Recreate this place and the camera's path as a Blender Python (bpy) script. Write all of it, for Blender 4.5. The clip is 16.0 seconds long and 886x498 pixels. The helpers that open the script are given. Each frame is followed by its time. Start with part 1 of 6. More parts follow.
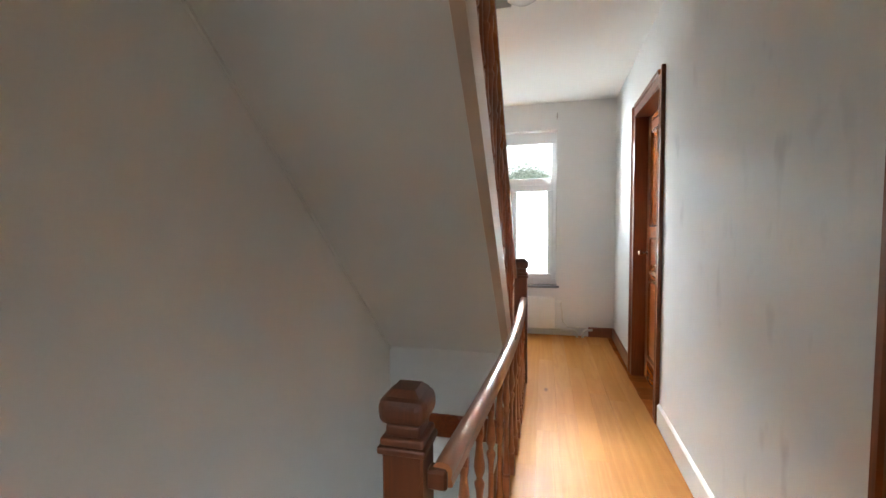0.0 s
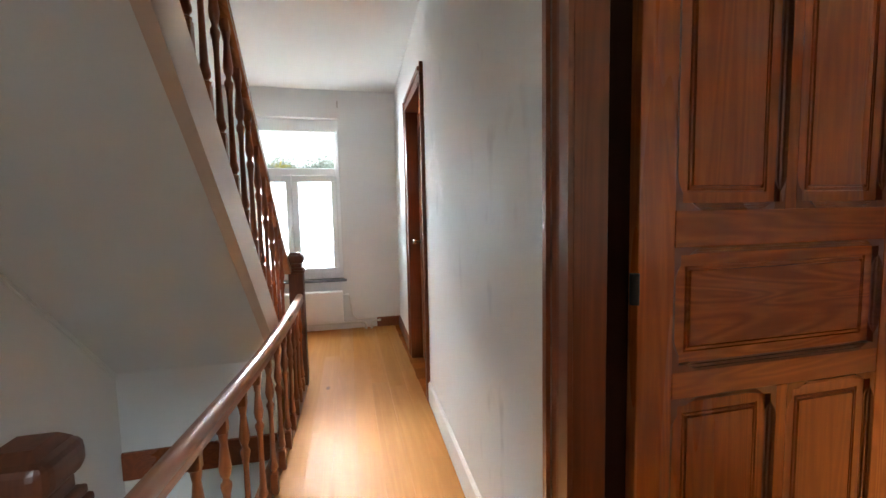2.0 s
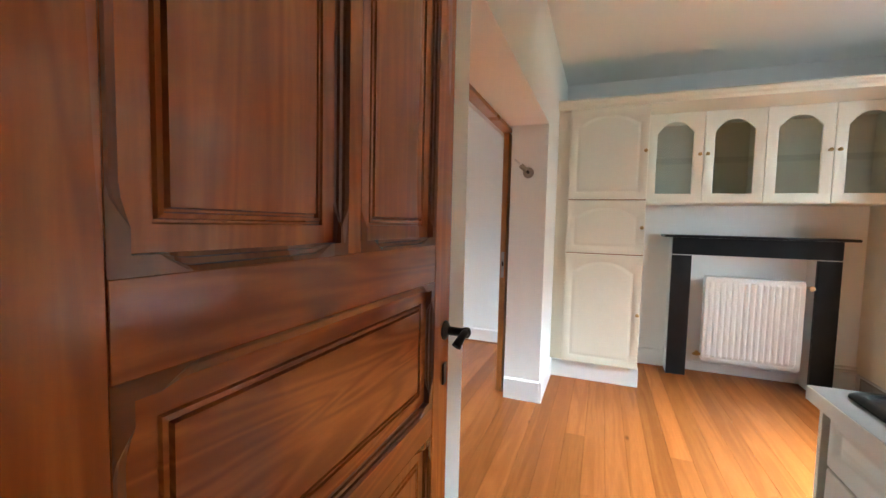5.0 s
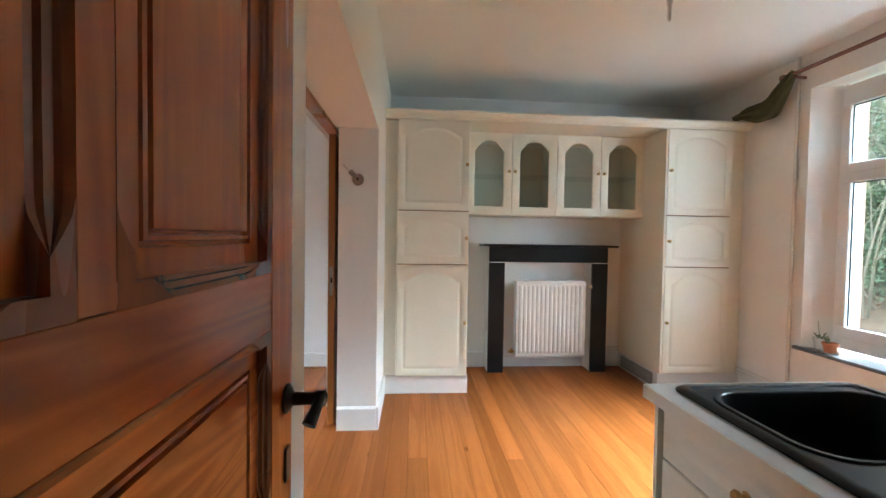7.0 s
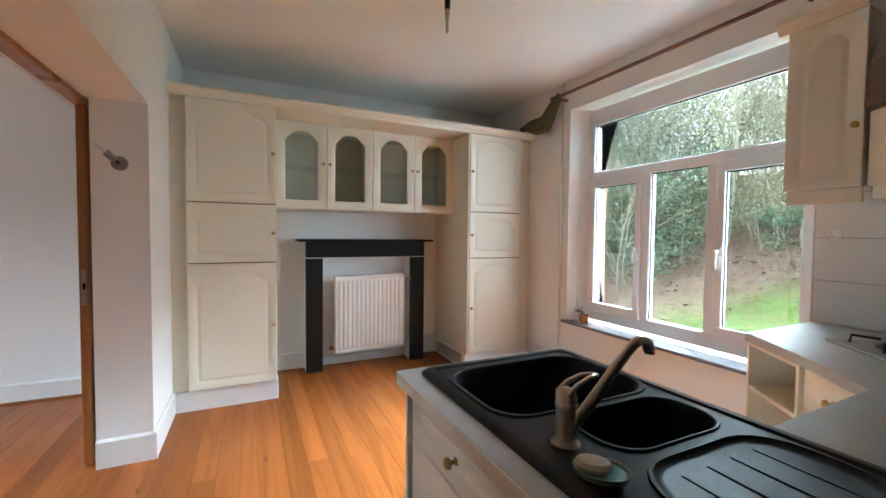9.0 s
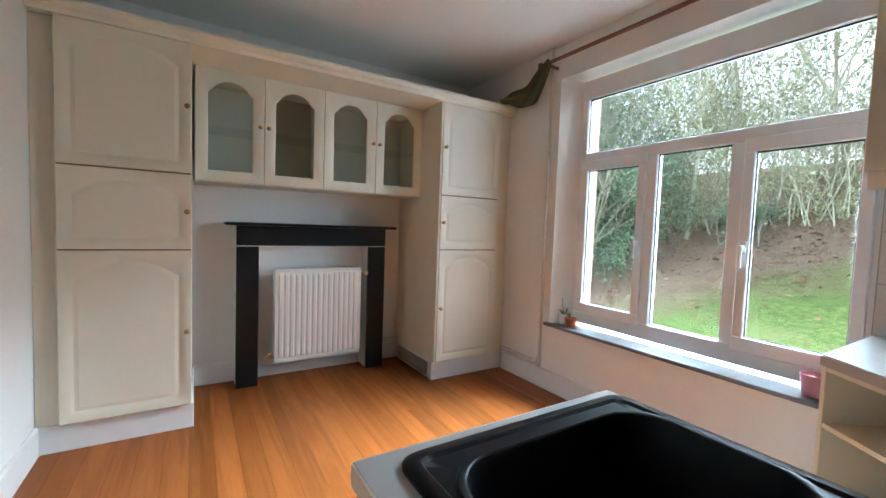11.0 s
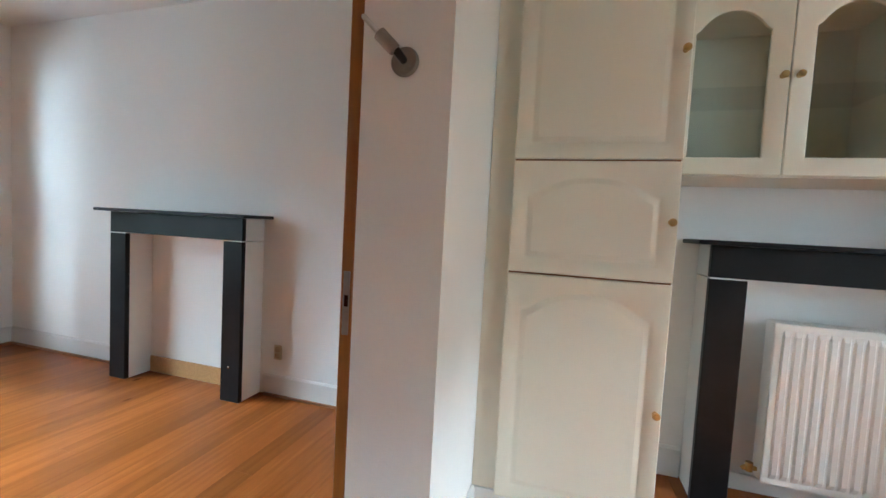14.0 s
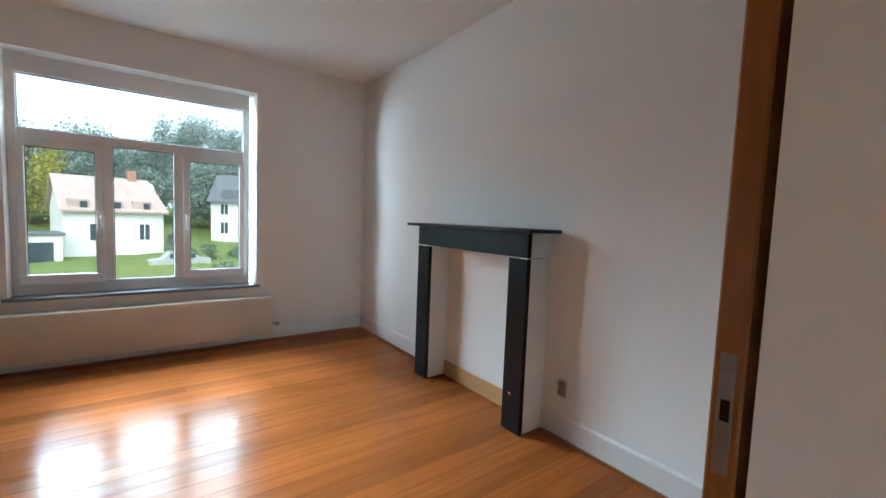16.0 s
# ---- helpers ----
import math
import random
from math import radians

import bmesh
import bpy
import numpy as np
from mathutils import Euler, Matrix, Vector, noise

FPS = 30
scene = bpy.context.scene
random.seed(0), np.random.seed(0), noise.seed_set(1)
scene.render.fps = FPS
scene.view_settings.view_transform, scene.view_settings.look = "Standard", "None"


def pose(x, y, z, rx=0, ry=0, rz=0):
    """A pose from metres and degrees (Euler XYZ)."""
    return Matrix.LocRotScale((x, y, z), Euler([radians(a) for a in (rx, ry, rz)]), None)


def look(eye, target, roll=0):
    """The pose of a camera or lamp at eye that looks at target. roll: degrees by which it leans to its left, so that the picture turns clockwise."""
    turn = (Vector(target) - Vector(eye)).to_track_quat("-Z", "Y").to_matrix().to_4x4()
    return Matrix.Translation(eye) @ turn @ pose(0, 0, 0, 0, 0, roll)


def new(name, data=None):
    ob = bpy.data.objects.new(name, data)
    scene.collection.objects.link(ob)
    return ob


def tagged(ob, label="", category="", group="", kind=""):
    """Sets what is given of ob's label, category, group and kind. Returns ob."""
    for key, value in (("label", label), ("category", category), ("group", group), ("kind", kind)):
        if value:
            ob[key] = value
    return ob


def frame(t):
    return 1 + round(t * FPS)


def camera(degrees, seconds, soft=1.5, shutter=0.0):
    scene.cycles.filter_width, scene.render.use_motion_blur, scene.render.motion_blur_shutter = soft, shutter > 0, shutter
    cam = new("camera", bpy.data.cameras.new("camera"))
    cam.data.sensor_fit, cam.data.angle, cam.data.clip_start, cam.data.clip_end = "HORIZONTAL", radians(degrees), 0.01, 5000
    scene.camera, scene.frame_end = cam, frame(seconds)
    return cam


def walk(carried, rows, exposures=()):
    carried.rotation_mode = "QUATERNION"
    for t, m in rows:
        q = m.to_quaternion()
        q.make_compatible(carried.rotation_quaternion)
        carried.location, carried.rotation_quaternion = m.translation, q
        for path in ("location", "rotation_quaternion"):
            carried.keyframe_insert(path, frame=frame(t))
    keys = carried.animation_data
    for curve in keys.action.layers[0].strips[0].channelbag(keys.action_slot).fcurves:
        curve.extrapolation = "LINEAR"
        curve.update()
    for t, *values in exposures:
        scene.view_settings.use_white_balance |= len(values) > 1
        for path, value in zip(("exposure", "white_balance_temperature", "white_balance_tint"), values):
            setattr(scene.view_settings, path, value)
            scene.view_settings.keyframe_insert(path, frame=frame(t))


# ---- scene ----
cam = camera(95.2, 16.0)
PATH = [
    (0, (-0.173, -0.051, 1.305), (-0.657, 1.887, 1.189), -0.6),
    (0.5, (-0.126, -0.025, 1.292), (-0.414, 1.951, 1.185), -0.6),
    (1, (-0.084, 0.01, 1.28), (-0.146, 2.006, 1.169), -0.8),
    (1.5, (-0.034, 0.042, 1.28), (0.146, 2.029, 1.148), -1.0),
    (2, (0.049, 0.087, 1.275), (0.497, 2.03, 1.116), -1.2),
    (2.5, (0.154, 0.144, 1.272), (0.887, 1.997, 1.096), -1.2),
    (3, (0.285, 0.209, 1.289), (1.325, 1.907, 1.106), -1.0),
    (3.5, (0.372, 0.262, 1.297), (1.696, 1.749, 1.115), -0.7),
    (4, (0.434, 0.356, 1.315), (2.011, 1.575, 1.146), -0.0),
    (4.5, (0.495, 0.446, 1.327), (2.242, 1.406, 1.173), 0.8),
    (6.8, (0.837, 0.652, 1.324), (2.836, 0.606, 1.272), 1.0),
    (7, (0.826, 0.66, 1.332), (2.82, 0.515, 1.274), 0.9),
    (7.5, (0.798, 0.626, 1.341), (2.762, 0.25, 1.279), 0.7),
    (8, (0.775, 0.566, 1.342), (2.689, -0.01, 1.276), 0.6),
    (8.5, (0.767, 0.484, 1.346), (2.624, -0.256, 1.273), 0.7),
    (9, (0.774, 0.38, 1.339), (2.579, -0.477, 1.263), 0.6),
    (9.2, (0.781, 0.339, 1.334), (2.566, -0.559, 1.256), 0.7),
    (11.3, (1.503, 0.184, 1.285), (3.202, -0.865, 1.173), 2.1),
    (11.5, (1.598, 0.186, 1.279), (3.335, -0.799, 1.168), 2.3),
    (12, (1.838, 0.245, 1.278), (3.671, -0.548, 1.155), 2.7),
    (12.5, (2.06, 0.323, 1.274), (3.996, -0.163, 1.154), 3.0),
    (13, (2.252, 0.411, 1.279), (4.245, 0.282, 1.16), 3.2),
    (13.5, (2.439, 0.483, 1.281), (4.42, 0.734, 1.17), 3.2),
    (14, (2.556, 0.595, 1.27), (4.472, 1.158, 1.158), 3.1),
    (14.5, (2.66, 0.765, 1.275), (4.464, 1.619, 1.148), 2.8),
    (15, (2.734, 0.89, 1.29), (4.379, 2.019, 1.153), 2.5),
    (15.5, (2.834, 0.97, 1.303), (4.264, 2.361, 1.154), 2.7),
    (16, (2.917, 0.989, 1.314), (4.097, 2.597, 1.166), 2.2),
]
walk(cam, [(t, look(eye, target, roll)) for t, eye, target, roll in PATH],
     ((0, 1.95, 6700, 7), (2.5, 1.85, 6500, 8), (3.5, 2.25, 6200, 6), (4.5, 2.4, 5800, 0), (7, 2.05, 5600, -2), (9, 1.95, 5600, 1), (12, 1.6, 5450, 0), (13, 1.9, 5450, -3), (14.5, 1.95, 5450, -3), (16, 1.55, 5500, -3)))

# ---- world, sun and exposure ----
world = bpy.data.worlds.new("overcast_sky")
scene.world = world
world.use_nodes = True
wn = world.node_tree.nodes
sky = wn.new("ShaderNodeTexSky")
sky.sky_type, sky.sun_disc = "NISHITA", False
sky.sun_elevation, sky.sun_rotation = radians(38), radians(200)
sky.air_density, sky.dust_density, sky.ozone_density = 1.0, 6.0, 0.6
soften = wn.new("ShaderNodeMixRGB")
soften.inputs[0].default_value = 0.55
soften.inputs[2].default_value = (9.0, 9.5, 10.0, 1)
world.node_tree.links.new(sky.outputs[0], soften.inputs[1])
world.node_tree.links.new(soften.outputs[0], wn["Background"].inputs[0])
wn["Background"].inputs[1].default_value = 0.11
sun = new("sun", bpy.data.lights.new("sun", "SUN"))
sun.data.energy, sun.data.angle, sun.data.color = 0.5, radians(40), (1.0, 0.96, 0.9)
sun.matrix_basis = look((0, 0, 30), (-6, 16, 8))



def sky_fill_lamp(x, y, z, target, w, d, watts, spread=180):
    """Added lamp outside a window, brighter than the sky it stands in for."""
    ob = new("sky_fill_lamp", bpy.data.lights.new("sky_fill_lamp", "AREA"))
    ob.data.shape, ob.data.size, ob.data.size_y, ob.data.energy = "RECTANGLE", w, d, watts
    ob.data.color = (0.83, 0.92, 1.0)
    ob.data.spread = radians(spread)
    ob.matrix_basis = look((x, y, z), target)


sky_fill_lamp(2.75, -6.3, 7.0, (2.75, -2.4, 1.5), 4.5, 3.0, 190, 52)
sky_fill_lamp(2.4, -8.6, 6.6, (2.7, -2.4, 1.5), 8.0, 3.4, 440, 66)
# Low lamp beside the garden window, added to brighten cabinets from out of view.
sky_fill_lamp(0.6, -4.6, 2.1, (2.7, -2.0, 1.5), 2.0, 3.2, 46, 150)
sky_fill_lamp(2.93, 9.9, 7.6, (2.93, 5.4, 1.5), 8.0, 4.0, 300, 90)
sky_fill_lamp(2.93, 13.5, 6.9, (2.93, 5.4, 1.5), 14.0, 6.2, 2450)
# Low unseen lamp beside the street window, added to brighten the fireplace wall.
sky_fill_lamp(0.85, 7.0, 2.3, (2.9, 5.2, 1.6), 1.3, 3.2, 48, 150)
sky_fill_lamp(-0.6, 10.0, 6.9, (-0.55, 4.9, 1.4), 4.0, 3.0, 160, 50)
sky_fill_lamp(-1.0, 12.0, 6.2, (-0.55, 4.9, 1.4), 4.0, 3.0, 430, 44)
# Low unseen lamp beside the hall window, added to brighten the east wall.
sky_fill_lamp(-3.0, 7.2, 2.6, (-0.55, 4.9, 1.8), 2.0, 3.2, 380, 150)
# Lamp added outside the made-up south opening, to brighten the stair wall.
sky_fill_lamp(0.4, -2.7, 2.9, (-0.8, 0.6, 0.8), 1.2, 1.2, 22, 150)

# ---- materials ----


def principled(name, rough=0.5, metal=0.0, coat=0.0, spec=0.5):
    m = bpy.data.materials.new(name)
    m.use_nodes = True
    b = m.node_tree.nodes["Principled BSDF"]
    b.inputs["Roughness"].default_value = rough
    b.inputs["Metallic"].default_value = metal
    b.inputs["Coat Weight"].default_value = coat
    b.inputs["Coat Roughness"].default_value = 0.12
    b.inputs["Specular IOR Level"].default_value = spec
    return m, m.node_tree.nodes, m.node_tree.links, b


def mixed(nodes, links, fac, a, b):
    n = nodes.new("ShaderNodeMixRGB")
    for slot, value in ((0, fac), (1, a), (2, b)):
        if isinstance(value, (int, float)):
            n.inputs[slot].default_value = value
        elif isinstance(value, tuple):
            n.inputs[slot].default_value = (*value[:3], 1)
        else:
            links.new(value, n.inputs[slot])
    return n.outputs[0]


def grain(nodes, links, coords, scale, detail=4.0, low=0.35, high=0.65, rough=0.55):
    n = nodes.new("ShaderNodeTexNoise")
    n.inputs["Scale"].default_value, n.inputs["Detail"].default_value = scale, detail
    n.inputs["Roughness"].default_value = rough
    links.new(coords, n.inputs["Vector"])
    r = nodes.new("ShaderNodeMapRange")
    r.inputs["From Min"].default_value, r.inputs["From Max"].default_value = low, high
    links.new(n.outputs["Fac"], r.inputs["Value"])
    return r.outputs[0]


def bumped(nodes, links, bsdf, height, strength, distance=0.01):
    n = nodes.new("ShaderNodeBump")
    n.inputs["Strength"].default_value, n.inputs["Distance"].default_value = strength, distance
    links.new(height, n.inputs["Height"])
    links.new(n.outputs[0], bsdf.inputs["Normal"])


def surface(name, base, other, rough=0.6, coarse=1.2, fine=60.0, bump=0.15, metal=0.0, coat=0.0, spread=0.5, spec=0.5):
    """A plain surface whose colour drifts between two tones at two scales, with fine relief."""
    m, nodes, links, b = principled(name, rough, metal, coat, spec)
    at = nodes.new("ShaderNodeNewGeometry").outputs["Position"]
    big = grain(nodes, links, at, coarse, 5.0)
    small = grain(nodes, links, at, fine, 3.0)
    c = mixed(nodes, links, big, base, other)
    half = nodes.new("ShaderNodeMath")
    half.operation, half.inputs[1].default_value = "MULTIPLY", spread * 0.4
    links.new(small, half.inputs[0])
    c = mixed(nodes, links, half.outputs[0], c, other)
    links.new(c, b.inputs["Base Color"])
    if bump:
        bumped(nodes, links, b, small, bump, 0.002)
    return m


def wood(name, light, dark, axis, rough=0.3, coat=0.3, vary=0.35, ring=1.0, knots=True, bump=0.08, strength=0.55, wavy=0.07):
    """Varnished timber with its grain along one axis, different on every piece."""
    m, nodes, links, b = principled(name, rough, 0, coat)
    at = nodes.new("ShaderNodeTexCoord").outputs["Object"]
    info = nodes.new("ShaderNodeObjectInfo")
    away = nodes.new("ShaderNodeVectorMath")
    away.operation = "MULTIPLY_ADD"
    links.new(info.outputs["Random"], away.inputs[0])
    away.inputs[1].default_value = (37.0, 19.0, 53.0)
    links.new(at, away.inputs[2])
    squeeze = nodes.new("ShaderNodeMapping")
    squeeze.inputs["Scale"].default_value = [wavy if a == axis else 1.0 for a in "xyz"]
    links.new(away.outputs[0], squeeze.inputs["Vector"])
    v = squeeze.outputs[0]
    rings = nodes.new("ShaderNodeTexNoise")
    rings.inputs["Scale"].default_value, rings.inputs["Detail"].default_value = 9.0, 2.0
    rings.inputs["Distortion"].default_value = 0.6
    links.new(v, rings.inputs["Vector"])
    saw = nodes.new("ShaderNodeMath")
    saw.operation, saw.inputs[1].default_value = "MULTIPLY", 9.0 * ring
    links.new(rings.outputs["Fac"], saw.inputs[0])
    wave = nodes.new("ShaderNodeMath")
    wave.operation = "SINE"
    twice = nodes.new("ShaderNodeMath")
    twice.operation, twice.inputs[1].default_value = "MULTIPLY", 6.283
    links.new(saw.outputs[0], twice.inputs[0])
    links.new(twice.outputs[0], wave.inputs[0])
    lines = nodes.new("ShaderNodeMapRange")
    lines.inputs["From Min"].default_value = -1.0
    lines.inputs["To Max"].default_value = strength
    links.new(wave.outputs[0], lines.inputs["Value"])
    pores = grain(nodes, links, v, 140.0, 3.0)
    drift = grain(nodes, links, v, 2.2, 4.0)
    c = mixed(nodes, links, lines.outputs[0], light, dark)
    mid = tuple((p + q) / 2 for p, q in zip(light, dark))
    soft = nodes.new("ShaderNodeMath")
    soft.operation, soft.inputs[1].default_value = "MULTIPLY", 0.3
    links.new(pores, soft.inputs[0])
    c = mixed(nodes, links, soft.outputs[0], c, dark)
    slow = nodes.new("ShaderNodeMath")
    slow.operation, slow.inputs[1].default_value = "MULTIPLY", 0.45
    links.new(drift, slow.inputs[0])
    c = mixed(nodes, links, slow.outputs[0], c, mid)
    shift = nodes.new("ShaderNodeHueSaturation")
    value = nodes.new("ShaderNodeMapRange")
    value.inputs["To Min"].default_value, value.inputs["To Max"].default_value = 1 - vary / 2, 1 + vary / 2
    links.new(info.outputs["Random"], value.inputs["Value"])
    links.new(value.outputs[0], shift.inputs["Value"])
    links.new(c, shift.inputs["Color"])
    c = shift.outputs[0]
    if knots:
        spots = nodes.new("ShaderNodeTexVoronoi")
        spots.inputs["Scale"].default_value = 2.6
        far = nodes.new("ShaderNodeMapping")
        far.inputs["Scale"].default_value = [0.45 if a == axis else 1.0 for a in "xyz"]
        links.new(away.outputs[0], far.inputs["Vector"])
        links.new(far.outputs[0], spots.inputs["Vector"])
        near = nodes.new("ShaderNodeMapRange")
        near.inputs["From Min"].default_value, near.inputs["From Max"].default_value = 0.02, 0.055
        near.inputs["To Min"].default_value, near.inputs["To Max"].default_value = 0.8, 0.0
        links.new(spots.outputs["Distance"], near.inputs["Value"])
        c = mixed(nodes, links, near.outputs[0], c, tuple(0.3 * d for d in dark))
    links.new(c, b.inputs["Base Color"])
    uneven = nodes.new("ShaderNodeMapRange")
    uneven.inputs["To Min"].default_value, uneven.inputs["To Max"].default_value = rough * 0.75, rough * 1.35
    links.new(drift, uneven.inputs["Value"])
    links.new(uneven.outputs[0], b.inputs["Roughness"])
    if bump:
        bumped(nodes, links, b, lines.outputs[0], bump, 0.002)
    return m


def pane_glass(name, tint=(0.97, 0.985, 0.98), gloss=1.0):
    m = bpy.data.materials.new(name)
    m.use_nodes = True
    nodes, links = m.node_tree.nodes, m.node_tree.links
    nodes.clear()
    out, mix = nodes.new("ShaderNodeOutputMaterial"), nodes.new("ShaderNodeMixShader")
    clear, shine, edge = nodes.new("ShaderNodeBsdfTransparent"), nodes.new("ShaderNodeBsdfGlossy"), nodes.new("ShaderNodeFresnel")
    clear.inputs[0].default_value = (*tint, 1)
    shine.inputs["Roughness"].default_value = 0.01
    edge.inputs[0].default_value = 1.45
    amount = nodes.new("ShaderNodeMath")
    amount.operation, amount.inputs[1].default_value = "MULTIPLY", gloss
    links.new(edge.outputs[0], amount.inputs[0])
    links.new(amount.outputs[0], mix.inputs[0])
    links.new(clear.outputs[0], mix.inputs[1])
    links.new(shine.outputs[0], mix.inputs[2])
    links.new(mix.outputs[0], out.inputs[0])
    return m


def frosted_glass(name):
    m = bpy.data.materials.new(name)
    m.use_nodes = True
    nodes, links = m.node_tree.nodes, m.node_tree.links
    nodes.clear()
    out, mix = nodes.new("ShaderNodeOutputMaterial"), nodes.new("ShaderNodeMixShader")
    milk, clear = nodes.new("ShaderNodeBsdfTranslucent"), nodes.new("ShaderNodeBsdfTransparent")
    milk.inputs[0].default_value = (0.44, 0.465, 0.475, 1)
    clear.inputs[0].default_value = (0.95, 0.97, 0.97, 1)
    mix.inputs[0].default_value = 0.18
    links.new(milk.outputs[0], mix.inputs[1])
    links.new(clear.outputs[0], mix.inputs[2])
    links.new(mix.outputs[0], out.inputs[0])
    return m


def foliage(name, light, dark, rough=0.6, through=0.25):
    m, nodes, links, b = principled(name, 0.85, 0, 0, 0.04)
    geo = nodes.new("ShaderNodeNewGeometry")
    drift = grain(nodes, links, geo.outputs["Position"], 0.8, 3.0)
    c = mixed(nodes, links, geo.outputs["Random Per Island"], light, dark)
    half = nodes.new("ShaderNodeMath")
    half.operation, half.inputs[1].default_value = "MULTIPLY", 0.5
    links.new(drift, half.inputs[0])
    c = mixed(nodes, links, half.outputs[0], c, dark)
    links.new(c, b.inputs["Base Color"])
    b.inputs["Transmission Weight"].default_value = 0.0
    return m


HALL_PAINT = surface("hall_wall_paint", (0.74, 0.735, 0.72), (0.68, 0.675, 0.66), 0.75, 0.9, 90, 0.12)


def scuffed(m):
    """Adds soft grey upright smudges to a wall paint."""
    nodes, links = m.node_tree.nodes, m.node_tree.links
    b = nodes["Principled BSDF"]
    clean = b.inputs["Base Color"].links[0].from_socket
    at = nodes.new("ShaderNodeNewGeometry").outputs["Position"]
    tall = nodes.new("ShaderNodeMapping")
    tall.inputs["Scale"].default_value = (1.0, 5.0, 2.2)
    links.new(at, tall.inputs["Vector"])
    mask = grain(nodes, links, tall.outputs[0], 1.9, 2.0, 0.61, 0.84, 0.4)
    broad = grain(nodes, links, at, 0.9, 2.0, 0.48, 0.66)
    both = nodes.new("ShaderNodeMath")
    both.operation = "MULTIPLY"
    links.new(mask, both.inputs[0])
    links.new(broad, both.inputs[1])
    links.new(mixed(nodes, links, both.outputs[0], clean, (0.44, 0.43, 0.43)), b.inputs["Base Color"])
    return m


SCUFFED_PAINT = scuffed(surface("scuffed_hall_paint", (0.745, 0.745, 0.735), (0.69, 0.69, 0.68), 0.55, 0.9, 90, 0.12))
WALL_PAINT = surface("white_wall_paint", (0.84, 0.83, 0.805), (0.80, 0.79, 0.765), 0.75, 0.8, 90, 0.12)
CEILING_PAINT = surface("ceiling_paint", (0.86, 0.85, 0.82), (0.82, 0.81, 0.78), 0.85, 0.7, 80, 0.1)
TRIM_PAINT = surface("white_trim_paint", (0.80, 0.79, 0.77), (0.74, 0.73, 0.71), 0.4, 2.0, 120, 0.04)
STRINGER_PAINT = surface("pale_stringer_paint", (0.60, 0.46, 0.37), (0.54, 0.40, 0.32), 0.35, 2.0, 120, 0.04)
CREAM = surface("cream_cabinet_foil", (0.775, 0.735, 0.61), (0.735, 0.69, 0.565), 0.38, 1.5, 150, 0.03)
CREAM_IN = surface("cream_carcass_board", (0.74, 0.70, 0.60), (0.70, 0.66, 0.56), 0.5, 1.5, 150, 0.03)
UPVC = surface("white_plastic_frame", (0.80, 0.81, 0.82), (0.76, 0.77, 0.78), 0.3, 2.0, 150, 0.02)
SLATE = surface("black_marble", (0.006, 0.0065, 0.008), (0.014, 0.015, 0.017), 0.34, 3.0, 40, 0.04, spec=0.22)
SILL_STONE = surface("grey_stone_sill", (0.10, 0.11, 0.13), (0.16, 0.17, 0.19), 0.3, 4.0, 60, 0.05)
ENAMEL = surface("white_radiator_enamel", (0.82, 0.80, 0.765), (0.78, 0.76, 0.72), 0.32, 2.0, 150, 0.02)
CREAM_ENAMEL = surface("cream_radiator_enamel", (0.74, 0.68, 0.58), (0.70, 0.64, 0.54), 0.4, 2.0, 150, 0.02)
CASING_WOOD = wood("dark_casing_wood", (0.25, 0.062, 0.016), (0.13, 0.030, 0.008), "z", 0.3, 0.5, 0.15, 1.2, False)
CASING_FLAT = wood("dark_casing_wood_flat", (0.25, 0.062, 0.016), (0.13, 0.030, 0.008), "y", 0.3, 0.5, 0.15, 1.2, False)
DOOR_UP = wood("pine_door_upright", (0.54, 0.142, 0.021), (0.24, 0.047, 0.0066), "z", 0.26, 0.35, 0.16, 1.3, True, 0.05, 0.5, 0.07)
DOOR_FLAT = wood("pine_door_rail", (0.54, 0.142, 0.021), (0.24, 0.047, 0.0066), "x", 0.26, 0.35, 0.16, 1.5, True, 0.05, 0.65, 0.10)
NEWEL_WOOD = wood("newel_wood", (0.105, 0.029, 0.011), (0.055, 0.015, 0.006), "z", 0.45, 0.08, 0.1, 1.2, False)
# Door wood at half tone, with the shade of the panel edges in its colour.
MOULD_UP = wood("moulding_upright", (0.27, 0.072, 0.014), (0.15, 0.036, 0.007), "z", 0.25, 0.5, 0.1, 1.0, False)
MOULD_FLAT = wood("moulding_level", (0.27, 0.072, 0.014), (0.15, 0.036, 0.007), "x", 0.25, 0.5, 0.1, 1.0, False)
STAIR_WOOD = wood("stair_wood_upright", (0.33, 0.100, 0.033), (0.19, 0.052, 0.017), "z", 0.33, 0.4, 0.14, 1.2, False)
RAIL_WOOD = wood("stair_wood_rail", (0.34, 0.125, 0.047), (0.20, 0.064, 0.023), "y", 0.28, 0.5, 0.14, 1.2, False)
POCKET_WOOD = wood("sliding_door_wood", (0.40, 0.155, 0.03), (0.25, 0.085, 0.016), "z", 0.35, 0.3, 0.1, 1.0, True)
PINE_RAW = wood("pale_pine_strip", (0.60, 0.36, 0.15), (0.46, 0.25, 0.09), "y", 0.4, 0.2, 0.1, 1.0, True)
FLOOR_X = wood("pine_floor_board", (0.345, 0.110, 0.0245), (0.215, 0.059, 0.0128), "x", 0.19, 0.0, 0.42, 0.45, True, 0.03)
FLOOR_Y = wood("hall_floor_board", (0.47, 0.205, 0.055), (0.38, 0.148, 0.036), "y", 0.5, 0.0, 0.10, 0.6, True, 0.02)
for m, gloss in ((FLOOR_X, 0.12), (FLOOR_Y, 0.06)):
    m.node_tree.nodes["Principled BSDF"].inputs["Specular IOR Level"].default_value = gloss
